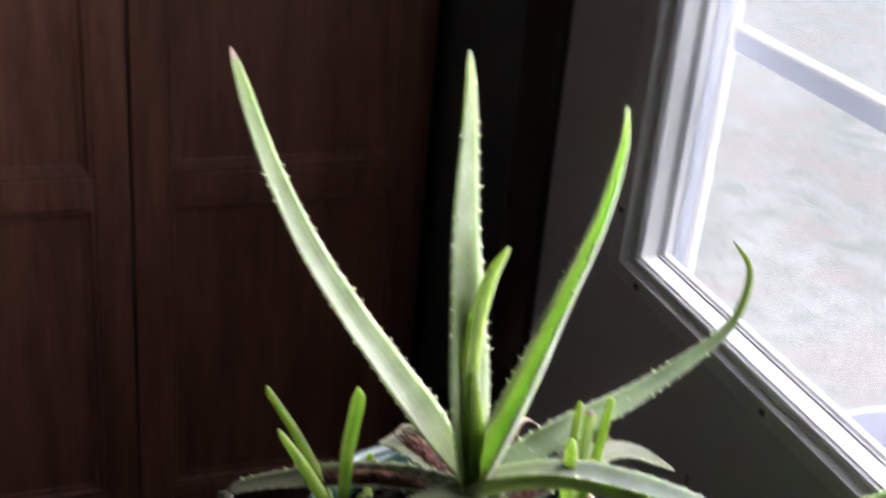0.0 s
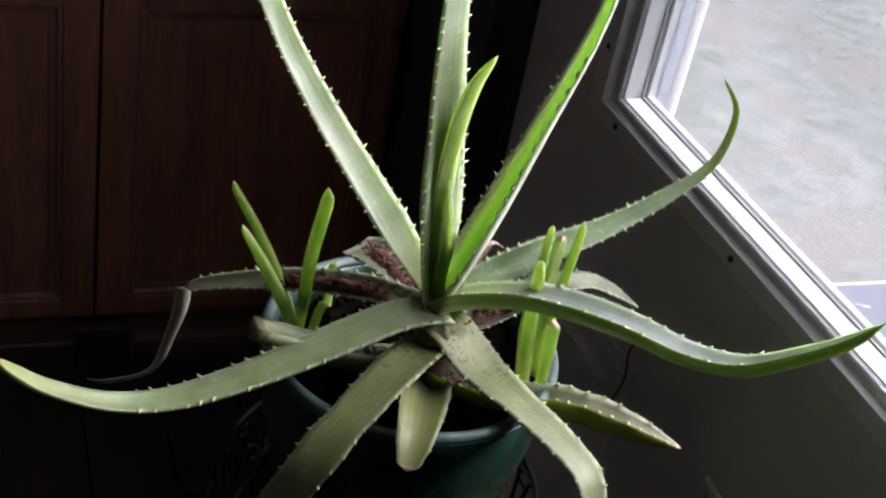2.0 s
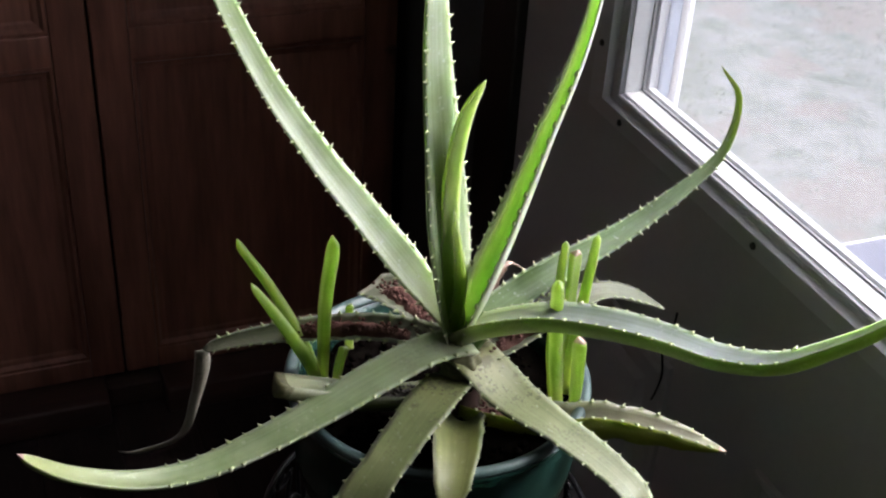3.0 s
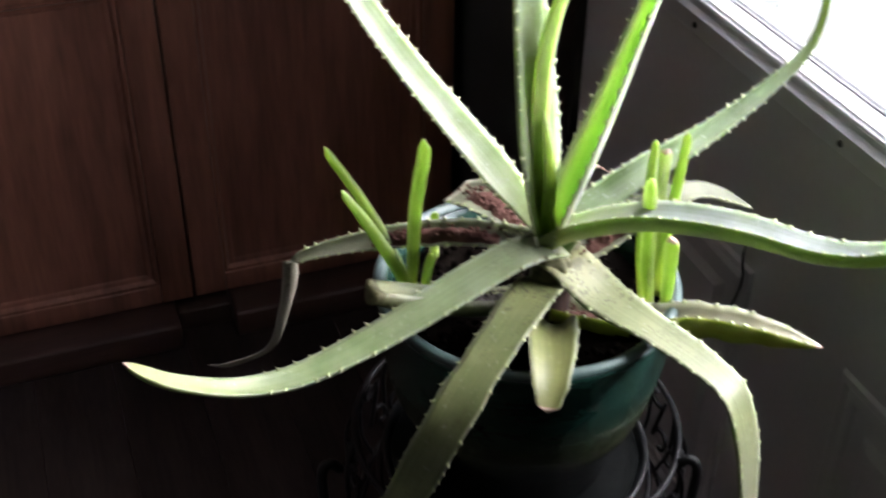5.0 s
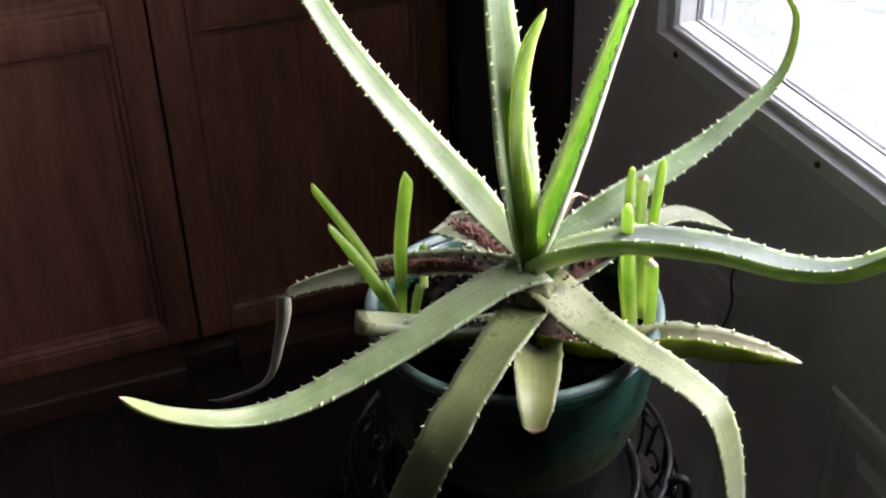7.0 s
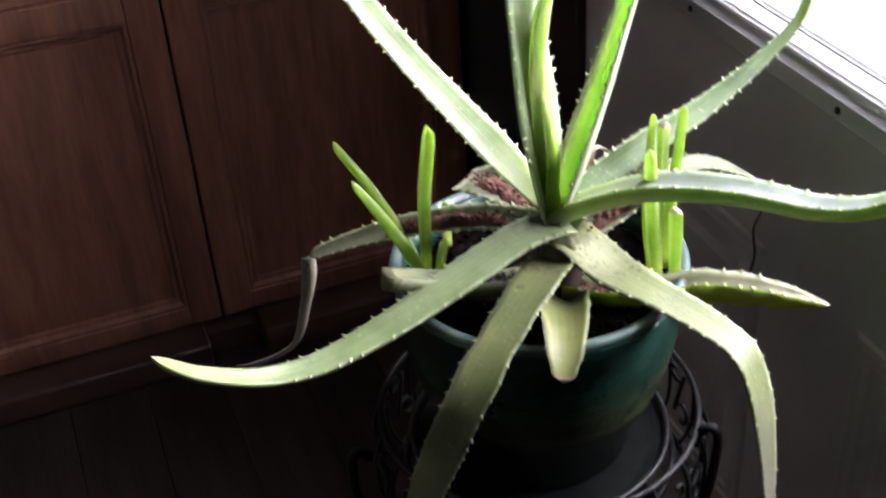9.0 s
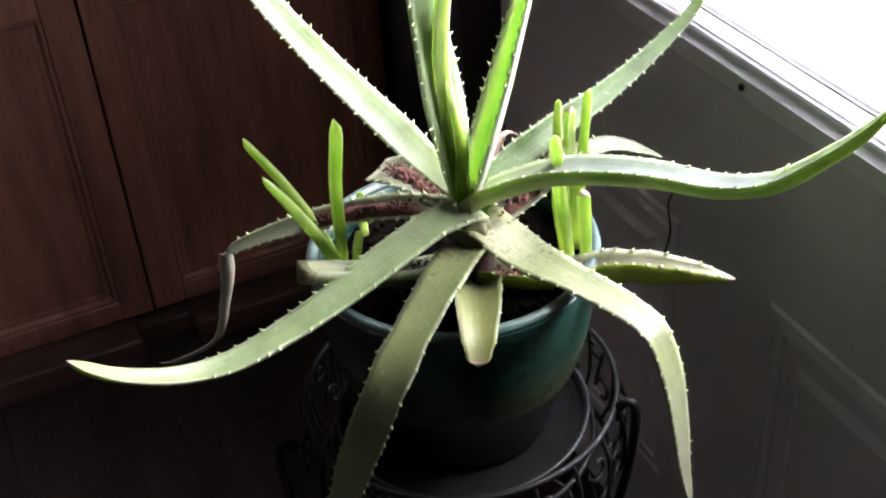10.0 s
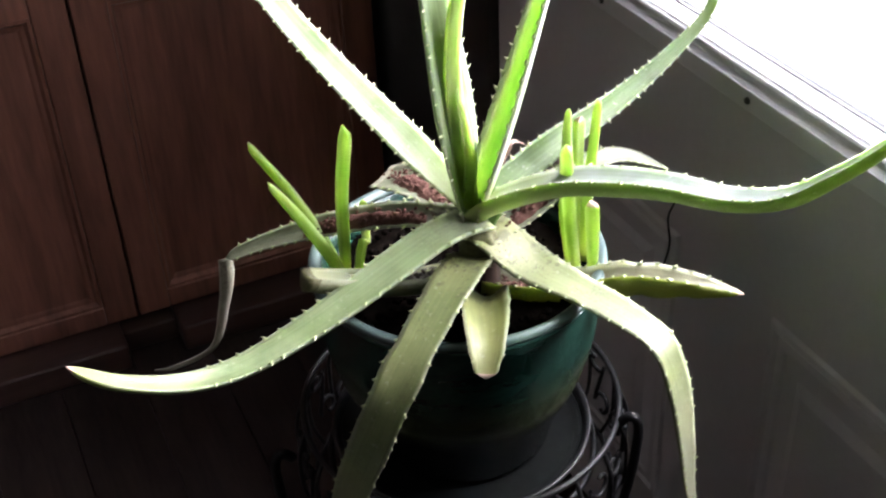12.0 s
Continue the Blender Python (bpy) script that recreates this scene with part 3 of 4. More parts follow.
for i in range(21):
    for k in range(72):
        a, b = rings[i], rings[i + 1]
        bm.faces.new((a[0], b[k], b[(k + 1) % 72]) if i == 0 else (a[k], b[k], b[(k + 1) % 72], a[(k + 1) % 72]))
rng = random.Random(4)
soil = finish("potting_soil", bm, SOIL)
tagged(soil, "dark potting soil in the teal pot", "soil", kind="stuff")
bm = bmesh.new()
for k in range(420):
    r, a, s = 0.103 * math.sqrt(rng.random()), rng.random() * 6.283, 0.001 + 0.0028 * rng.random() ** 2
    bmesh.ops.create_icosphere(bm, subdivisions=1, radius=s, matrix=Matrix.Translation((CX + r * math.cos(a), CY + r * math.sin(a), 0.7225 + 0.006 * rng.random())))
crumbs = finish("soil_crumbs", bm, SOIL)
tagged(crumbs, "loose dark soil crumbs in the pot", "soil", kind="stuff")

# ---- wire plant stand ----
stand = thing("plant_stand", "black wrought-iron wire plant stand with scrollwork", "plant stand")


def ring(r, z, thick, name="ring"):
    part(name, tube(bmesh.new(), [(SX + r * math.cos(a), SY + r * math.sin(a), z) for a in np.linspace(0, 2 * math.pi, 73)[:-1]], thick, 8, True), IRON, stand)


ring(0.140, 0.592, 0.0028)
ring(0.137, 0.500, 0.0028)
ring(0.120, 0.5365, 0.003, "support_ring")
ring(0.090, 0.5365, 0.003, "support_ring")
for k in range(4):
    a = k * math.pi / 2 + 0.4
    part("cross_bar", tube(bmesh.new(), [(SX + r * math.cos(a), SY + r * math.sin(a), 0.5365 - 0.036 * max(0, (r - 0.12) / 0.017)) for r in (0.02, 0.06, 0.09, 0.12, 0.137)], 0.0024, 6), IRON, stand)


def scroll_points(flip):
    """An S-shaped scroll as (along the ring, height) in metres."""
    pts = []
    for s in np.linspace(0, 1, 12):
        a = s * 1.6 * math.pi
        r = 0.004 + 0.010 * s
        pts.append((flip * (-0.008 + r * math.cos(a + 1.2)), 0.569 + r * math.sin(a + 1.2)))
    for s in np.linspace(1, 0, 12):
        a = s * 1.6 * math.pi
        r = 0.004 + 0.010 * s
        pts.append((flip * (0.008 - r * math.cos(a + 1.2)), 0.523 - r * math.sin(a + 1.2)))
    return pts


for k in range(22):
    base = 2 * math.pi * k / 22
    pts = []
    for u, z in scroll_points(1 if k % 2 else -1):
        bulge = 0.1395 + 0.008 * math.sin(math.pi * (z - 0.50) / 0.092)
        a = base + u / 0.14
        pts.append((SX + bulge * math.cos(a), SY + bulge * math.sin(a), z))
    part("scroll", tube(bmesh.new(), glide(pts, 44), 0.0022, 6), IRON, stand)
for k in range(22):
    a = 2 * math.pi * (k + 0.5) / 22
    pts = [(SX + r * math.cos(a), SY + r * math.sin(a), z) for r, z in ((0.140, 0.592), (0.148, 0.57), (0.1495, 0.545), (0.1475, 0.52), (0.137, 0.500))]
    part("upright", tube(bmesh.new(), glide(pts, 14), 0.0020, 6), IRON, stand)
for turn, out in ((-41, 0.0), (76, 0.0), (181, 0.017)):
    a = radians(turn)
    pts = [(SX + (r + out) * math.cos(a), SY + (r + out) * math.sin(a), z) for r, z in ((0.142, 0.590), (0.150, 0.599), (0.157, 0.595), (0.1585, 0.572), (0.152, 0.510), (0.128, 0.38), (0.106, 0.24), (0.122, 0.09), (0.150, 0.012), (0.166, 0.005), (0.172, 0.014))]
    part("leg", tube(bmesh.new(), glide(pts, 56), 0.0045, 8), IRON, stand)
ring(0.106, 0.24, 0.0025, "lower_ring")


# ---- aloe ----
def thorn_shape():
    """A hooked thorn one unit high on a spread foot, as vertices and faces."""
    verts = []
    for h, lx, ly, lean in ((-0.25, 0.72, 0.34, 0.0), (0.14, 0.44, 0.24, 0.05), (0.55, 0.18, 0.12, 0.20)):
        verts += [(lean + lx * math.cos(a), ly * math.sin(a), h) for a in (0, 1.047, 2.094, 3.1416, 4.189, 5.236)]
    verts.append((0.44, 0, 1.0))
    faces = [(i * 6 + k, i * 6 + (k + 1) % 6, i * 6 + 6 + (k + 1) % 6, i * 6 + 6 + k) for i in (0, 1) for k in range(6)]
    return verts, faces + [(12 + k, 12 + (k + 1) % 6, 18) for k in range(6)]


def dress_thorns(me, count, unit_verts):
    """Material, smooth shading and a UV that runs from the foot to the point."""
    me.materials.append(THORN)
    me.polygons.foreach_set("use_smooth", [True] * len(me.polygons))
    layer = me.uv_layers.new(name="along")
    for corner, held in zip(me.loops, layer.data):
        held.uv = (0.5, min(1, max(0, unit_verts[corner.vertex_index % count][2])))


THORN_MESH = bpy.data.meshes.new("thorn")
THORN_MESH.from_pydata(thorn_shape()[0], [], thorn_shape()[1])
dress_thorns(THORN_MESH, 19, thorn_shape()[0])


def leaf(owner, name, path, mat, thick=0.22, cup=0.16, twist=0.0, twist_end=None, thorns=0.0115, size=0.0031, tip=None, label="", az=None, rings=34, cut=False, wavy=0.0, seed=1, single=False, bare=0.94):
    """A fleshy leaf along path, rows of (x, y, z, width): hollow above, round below, with a thorn row on both edges."""
    rows = glide(path, rings)
    bm = bmesh.new()
    rnd = random.Random(seed)
    half, loops, edges = 7, [], ([], [])
    flat = Vector((-math.sin(radians(az)), math.cos(radians(az)), 0)) if az is not None else None
    for i, row in enumerate(rows):
        c = Vector(row[:3])
        w = max(row[3], 0.0012) * (1 + wavy * noise.noise((i * 0.35, seed, 0)))
        a, b = rows[max(i - 1, 0)], rows[min(i + 1, rings - 1)]
        t = Vector((b - a)[:3]).normalized()
        side = flat if flat is not None else t.cross(Vector((0, 0, 1))).normalized() * -1
        side = (side - t * side.dot(t)).normalized()
        up = t.cross(side).normalized()
        s = i / (rings - 1)
        if not cut and s > 0.93:
            w *= math.sqrt(max(0.02, 1 - ((s - 0.93) / 0.07) ** 2))
        tw = radians(twist + ((twist_end if twist_end is not None else twist) - twist) * s)
        side, up = side * math.cos(tw) + up * math.sin(tw), up * math.cos(tw) - side * math.sin(tw)
        deep, hollow = w * thick * (1.0 + 0.5 * s), w * cup * (1 - 0.75 * s**3)
        c = c + up * (wavy * 0.004 * noise.noise((i * 0.3, seed, 7)))
        loop = []
        for k in range(half + 1):
            u = -1 + 2 * k / half
            loop.append(c + side * (u * w / 2) + up * (hollow * (u * u - 0.35) + (0.10 * deep)))
        for k in range(half - 1, 0, -1):
            u = -1 + 2 * k / half
            loop.append(c + side * (u * w / 2 * 0.985) + up * (hollow * (u * u - 0.35) - deep * (1 - u * u) ** 0.7))
        edges[0].append((loop[0], -side, t, up))
        edges[1].append((loop[half], side, t, up))
        loops.append([bm.verts.new(v) for v in loop])
    n = len(loops[0])
    for a, b in zip(loops[:-1], loops[1:]):
        for k in range(n):
            bm.faces.new((a[k], a[(k + 1) % n], b[(k + 1) % n], b[k]))
    bm.faces.new(loops[0][::-1])
    bm.faces.new(loops[-1])
    layer = bm.loops.layers.uv.new("along")
    place = {v: (k, i) for i, loop in enumerate(loops) for k, v in enumerate(loop)}
    for f in bm.faces:
        if len(f.verts) == 4:
            ks = [place[v][0] for v in f.verts]
            wrap = max(ks) - min(ks) > n / 2
            for corner in f.loops:
                k, i = place[corner.vert]
                k = n if wrap and k == 0 else k
                corner[layer].uv = (k / half, i / (rings - 1))
    bmesh.ops.recalc_face_normals(bm, faces=bm.faces)
    mats = [mat]
    if tip:
        mats.append(tip)
        bm.faces.ensure_lookup_table()
        start = (rings - (3 if cut else 2)) * n
        for f in bm.faces[start:]:
            f.material_index = 1
    ob = part(name, bm, mats, owner, label)
    if thorns:
        spots = []
        for edge in edges:
            run = thorns * 0.6
            for (p, out, t, up), (q, _, _, _) in zip(edge[1 : round(bare * rings) - 1], edge[2 : round(bare * rings)]):
                length = (q - p).length
                while run < length:
                    at = p.lerp(q, run / length)
                    k = size * (0.7 + 0.6 * rnd.random())
                    tilt = (out + up * (0.15 + 0.25 * rnd.random())).normalized()
                    m = Matrix((t, t.cross(tilt).normalized(), tilt)).transposed().to_4x4()
                    spots.append(Matrix.Translation(at - out * 0.0005) @ m @ Matrix.Diagonal((k, k, k, 1)))
                    run += thorns * (0.75 + 0.5 * rnd.random())
                run -= length
        if single:
            for m in spots:
                one = new("thorn", THORN_MESH)
                one.parent, one.matrix_world = ob, m
        else:
            me = bpy.data.meshes.new("thorn_row")
            unit_verts, unit_faces = thorn_shape()
            me.from_pydata([m @ Vector(v) for m in spots for v in unit_verts], [], [[i + j * len(unit_verts) for i in f] for j in range(len(spots)) for f in unit_faces])
            dress_thorns(me, len(unit_verts), unit_verts)
            row = new("thorn_row", me)
            row.parent, row["kind"], row["label"] = ob, "stuff", "small pale thorns"
    return ob


def arm(az, prof):
    """Leaf rows in the upright plane through the stem that looks along az."""
    c, s = math.cos(radians(az)), math.sin(radians(az))
    return [(r * c, r * s, z, w) for r, z, w in prof]


def crust(owner, path, width, lift, seed, mat=None, label="dry reddish-brown soil"):
    """Dry soil lying along a leaf, as a lumpy strip with loose grains."""
    rows, rnd = glide(path, 30), random.Random(seed)
    bm = bmesh.new()
    grid = []
    for i, row in enumerate(rows):
        a, b = rows[max(i - 1, 0)], rows[min(i + 1, 29)]
        t = Vector((b - a)[:3]).normalized()
        side = t.cross(Vector((0, 0, 1))).normalized()
        line = []
        for k in range(9):
            u = -1 + k / 4
            edge = (1 - u * u) * math.sin(math.pi * min(max(i / 29, 0.03), 0.97)) ** 0.5
            wid = width / 2 * (1 + 0.4 * noise.noise((i * 0.4, seed, 1)))
            h = lift + edge * (0.0035 + 0.004 * noise.noise((i * 0.55, u * 2.2, seed))) - 0.004 * (1 - edge) + 0.0012 * rnd.random()
            line.append(bm.verts.new(Vector(row[:3]) + side * (u * wid) + Vector((0, 0, h))))
        grid.append(line)
    for p, q in zip(grid[:-1], grid[1:]):
        for k in range(8):
            bm.faces.new((p[k], p[k + 1], q[k + 1], q[k]))
    for i in range(160):
        row = rows[rnd.randrange(30)]
        r = 0.0005 + 0.0012 * rnd.random()
        bmesh.ops.create_icosphere(bm, subdivisions=1, radius=r, matrix=Matrix.Translation((row[0] + (rnd.random() - 0.5) * width, row[1] + (rnd.random() - 0.5) * width, row[2] + lift + 0.003)))
    ob = part("soil_crust", bm, mat or SOIL_DRY, owner, label)
    ob["kind"] = "stuff"


aloe = thing("aloe_plant", "large green aloe with long thorny arching leaves in the teal pot", "aloe plant")
part("stem", lathe(bmesh.new(), [(0.0, 0.705), (0.014, 0.706), (0.013, 0.735), (0.012, 0.755), (0.008, 0.768), (0.0, 0.770)], (0.002, 0.006), 24, 0.1), WOOD_DARK, aloe, "brown woody stem")
part("crown", lathe(bmesh.new(), [(0.0, 0.752), (0.012, 0.754), (0.0155, 0.761), (0.0148, 0.765), (0.0158, 0.769), (0.0140, 0.774), (0.0145, 0.778), (0.010, 0.784), (0.0, 0.787)], (-0.005, -0.001), 32, 0.25), SHEATH, aloe, "dry yellow-brown leaf bases")
leaf_1 = leaf(aloe, "leaf", arm(135, [(0.003, 0.790, 0.0120), (0.024, 0.812, 0.0185), (0.053, 0.842, 0.0285), (0.085, 0.873, 0.0270), (0.129, 0.917, 0.0238), (0.17, 0.965, 0.0205), (0.204, 1.019, 0.0170), (0.227, 1.069, 0.0130), (0.243, 1.109, 0.0060)]), LEAF, label="tall pale green upright leaf", cup=0.10, thick=0.28, single=True, tip=TIP, twist=-28, az=135, seed=1, bare=0.76)
leaf_2 = leaf(aloe, "leaf", arm(155, [(0.006, 0.786, 0.018), (0.011, 0.804, 0.0269), (0.021, 0.882, 0.0404), (0.029, 0.954, 0.034), (0.036, 1.022, 0.0255), (0.039, 1.086, 0.0164), (0.041, 1.123, 0.0103), (0.044, 1.151, 0.0037)]), LEAF, cup=0.10, twist=-40, az=155, seed=2, bare=0.76)
leaf_3 = leaf(aloe, "leaf", arm(322, [(-0.006, 0.786, 0.017), (-0.003, 0.807, 0.0215), (0.006, 0.839, 0.0268), (0.024, 0.901, 0.0245), (0.044, 0.978, 0.018), (0.06, 1.04, 0.0145), (0.068, 1.096, 0.0106), (0.066, 1.129, 0.0037)]), LEAF_CHANNEL, cup=0.50, thick=0.10, size=0.0034, single=True, twist=42, az=322, seed=3, bare=0.7)
leaf_4 = leaf(aloe, "leaf", arm(335, [(-0.010, 0.786, 0.0215), (-0.011, 0.804, 0.0201), (-0.017, 0.851, 0.0178), (-0.02, 0.892, 0.0171), (-0.02, 0.936, 0.0155), (-0.014, 0.98, 0.0132), (-0.002, 1.01, 0.0046)]), LEAF_YOUNG, thorns=0, thick=0.3, cup=0.05, twist=135, az=335, seed=4)
leaf_4b = leaf(aloe, "leaf", arm(335, [(-0.013, 0.802, 0.0125), (-0.01, 0.844, 0.0122), (-0.013, 0.874, 0.0088), (-0.018, 0.907, 0.0026)]), LEAF_YOUNG, size=0.0016, twist=130, az=335, seed=5)
leaf_5 = leaf(aloe, "leaf", arm(18, [(0.000, 0.788, 0.0158), (0.010, 0.803, 0.0223), (0.030, 0.815, 0.0241), (0.081, 0.825, 0.0234), (0.158, 0.834, 0.0184), (0.232, 0.853, 0.0131), (0.278, 0.876, 0.0090), (0.286, 0.922, 0.0059), (0.253, 0.96, 0.0022)]), LEAF_MOTTLED, cup=0.24, label="leaf with its tip curled upward", single=True, twist=45, az=18, seed=6, bare=0.76)
leaf_6 = leaf(aloe, "leaf", arm(312, [(-0.014, 0.790, 0.0267), (0.008, 0.812, 0.0317), (0.056, 0.838, 0.0328), (0.1, 0.849, 0.0324), (0.143, 0.853, 0.0293), (0.186, 0.852, 0.0255), (0.224, 0.862, 0.0223)]) + [(0.1661, -0.1960, 0.8930, 0.0185), (0.1754, -0.2196, 0.9218, 0.0150), (0.1791, -0.2402, 0.9510, 0.0052)], LEAF_BLUISH, cup=0.14, thick=0.32, single=True, twist=-8, az=312, seed=7, bare=0.7)
leaf_7 = leaf(aloe, "leaf", arm(188, [(-0.004, 0.789, 0.0234), (0.014, 0.7945, 0.0266), (0.042, 0.7935, 0.0281), (0.084, 0.781, 0.0292), (0.126, 0.767, 0.0266), (0.171, 0.755, 0.0233), (0.219, 0.748, 0.0195), (0.262, 0.756, 0.0161), (0.301, 0.777, 0.0134), (0.322, 0.795, 0.0106), (0.335, 0.809, 0.0039)]), LEAF_OLIVE, cup=0.10, thick=0.38, single=True, tip=TIP, label="long leaf arching down and up to its tip", twist=-15, az=188, seed=8, bare=0.68)
leaf_8 = leaf(aloe, "leaf", [(-0.006, -0.004, 0.760, 0.032), (-0.026, -0.022, 0.772, 0.038), (-0.0652, -0.0545, 0.7666, 0.037), (-0.1000, -0.0770, 0.746, 0.036), (-0.1293, -0.0890, 0.712, 0.0345), (-0.151, -0.082, 0.656, 0.0315), (-0.168, -0.077, 0.609, 0.0262), (-0.187, -0.074, 0.562, 0.0135)], LEAF_OLD, size=0.0026, cup=0.05, thick=0.26, wavy=0.15, label="old broad leaf hanging over the rim", twist=8, az=221, seed=9)
leaf_9 = leaf(aloe, "leaf", arm(298, [(-0.012, 0.772, 0.0299), (0.004, 0.780, 0.0440), (0.043, 0.764, 0.0430), (0.09, 0.758, 0.0323), (0.131, 0.751, 0.0301), (0.161, 0.738, 0.0275), (0.178, 0.701, 0.0278), (0.189, 0.648, 0.0216), (0.195, 0.608, 0.0149), (0.203, 0.572, 0.0061)]), LEAF_PALE, size=0.0025, thorns=0.0125, single=True, cup=0.08, thick=0.20, wavy=0.15, label="old pale leaf bent down over the rim", twist=0, az=298, seed=10)
leaf_11 = leaf(aloe, "leaf", arm(322, [(-0.002, 0.728, 0.0229), (0.036, 0.726, 0.0266), (0.077, 0.734, 0.026), (0.109, 0.747, 0.0236), (0.144, 0.75, 0.0211), (0.175, 0.748, 0.015), (0.204, 0.744, 0.004)]), LEAF_FOLDED, size=0.0030, cup=0.55, thick=0.46, tip=TIP, wavy=0.2, twist=-4, az=322, seed=11)
leaf_12 = leaf(aloe, "leaf", arm(10, [(0.01, 0.772, 0.0242), (0.045, 0.782, 0.0283), (0.085, 0.796, 0.0278), (0.127, 0.799, 0.0205), (0.166, 0.782, 0.0216), (0.201, 0.759, 0.0061)]), LEAF_GREY, cup=0.2, thick=0.12, twist=10, az=10, seed=12)
leaf_13 = leaf(aloe, "leaf", arm(115, [(0.03, 0.792, 0.0363), (0.054, 0.796, 0.0409), (0.078, 0.798, 0.0417), (0.111, 0.788, 0.0318)]), LEAF_GREY, cup=0.2, thick=0.12, wavy=0.2, cut=True, tip=LEAF_DRY, twist=-10, az=115, seed=13)
leaf_14 = leaf(aloe, "leaf", arm(150, [(0.018, 0.792, 0.0207), (0.054, 0.793, 0.0241), (0.082, 0.791, 0.0246), (0.129, 0.781, 0.0224), (0.178, 0.765, 0.0162), (0.213, 0.749, 0.0116)]), LEAF_GREY, cup=0.2, thick=0.12, label="dusty leaf bent over at its end", twist=-25, az=150, seed=14)
leaf_14t = leaf(aloe, "leaf", arm(150, [(0.213, 0.749, 0.0129), (0.214, 0.728, 0.0147), (0.221, 0.698, 0.0117), (0.237, 0.653, 0.0093), (0.275, 0.628, 0.0126), (0.296, 0.624, 0.0057)]), LEAF_DRY, cup=0.2, thick=0.06, thorns=0, label="withered dangling leaf end", twist=45, az=150, seed=15)
leaf_15 = leaf(aloe, "leaf", arm(178, [(0.017, 0.745, 0.0246), (0.061, 0.751, 0.0254), (0.107, 0.766, 0.026), (0.148, 0.784, 0.0248)]), LEAF_OLD, thorns=0, cut=True, tip=SHEATH, cup=0.34, thick=0.3, label="leaf cut off at its end", twist=12, az=178, seed=16)
leaf(aloe, "leaf", [(-0.010, -0.022, 0.736, 0.026), (-0.020, -0.041, 0.749, 0.034), (-0.030, -0.058, 0.757, 0.037), (-0.041, -0.083, 0.762, 0.035), (-0.053, -0.107, 0.759, 0.027), (-0.062, -0.123, 0.747, 0.017)], LEAF_YELLOW, cup=0.34, thick=0.34, size=0.0014, az=243, tip=TIP, wavy=0.15, label="short leaf stub with a withered end", seed=40)
leaf(aloe, "leaf", [(0.035, 0.055, 0.775, 0.011), (0.055, 0.075, 0.791, 0.012), (0.070, 0.084, 0.797, 0.006), (0.088, 0.088, 0.786, 0.003)], TIP, cup=0.45, thick=0.06, wavy=0.7, thorns=0, label="pink withered leaf end", seed=41)
crust(leaf_14, arm(150, [(0.045, 0.793, 0), (0.082, 0.791, 0), (0.115, 0.784, 0), (0.145, 0.776, 0)]), 0.014, 0.001, 3)
crust(leaf_13, arm(115, [(0.030, 0.792, 0), (0.054, 0.796, 0), (0.075, 0.798, 0), (0.092, 0.794, 0)]), 0.020, 0.001, 5)
crust(leaf_12, arm(10, [(0.020, 0.775, 0), (0.045, 0.782, 0), (0.070, 0.790, 0), (0.090, 0.797, 0)]), 0.014, 0.001, 7)
crust(leaf_11, arm(322, [(0.010, 0.727, 0), (0.036, 0.726, 0), (0.060, 0.730, 0), (0.080, 0.735, 0)]), 0.016, 0.002, 9)
crust(leaf_15, arm(178, [(0.020, 0.747, 0), (0.045, 0.749, 0), (0.070, 0.754, 0), (0.098, 0.762, 0)]), 0.017, 0.001, 11, GRIT, "grey-brown gritty soil")

# ---- young offshoots ----
def offshoot(label, stems):
    pup = thing("aloe_offshoot", label, "aloe offshoot", "offshoots in the pot")
    for k, (pts, mat, tip) in enumerate(stems):
        leaf(pup, "leaf", [(*q[:3], q[3] * (0.74 if q is not pts[-1] else 1.1)) for q in pts], mat, thick=0.6, cup=0.05, twist=20 * k, thorns=0.006, size=0.0011, tip=tip, rings=28, seed=30 + k)


offshoot("young green aloe offshoot with slender upright leaves", [
    ([(-0.097, 0.060, 0.724, 0.013), (-0.111, 0.064, 0.772, 0.013), (-0.134, 0.068, 0.824, 0.011), (-0.160, 0.071, 0.870, 0.005)], LEAF_YOUNG, None),
    ([(-0.097, 0.055, 0.724, 0.013), (-0.113, 0.052, 0.765, 0.014), (-0.137, 0.043, 0.815, 0.011), (-0.159, 0.034, 0.855, 0.004)], LEAF_YOUNG, None),
    ([(-0.100, 0.058, 0.724, 0.012), (-0.1025, 0.045, 0.785, 0.013), (-0.107, 0.025, 0.845, 0.013), (-0.107, 0.007, 0.902, 0.008)], LEAF_YOUNG, None),
    ([(-0.088, 0.060, 0.728, 0.010), (-0.086, 0.058, 0.748, 0.010), (-0.083, 0.055, 0.765, 0.006)], LEAF_YOUNG, None)])
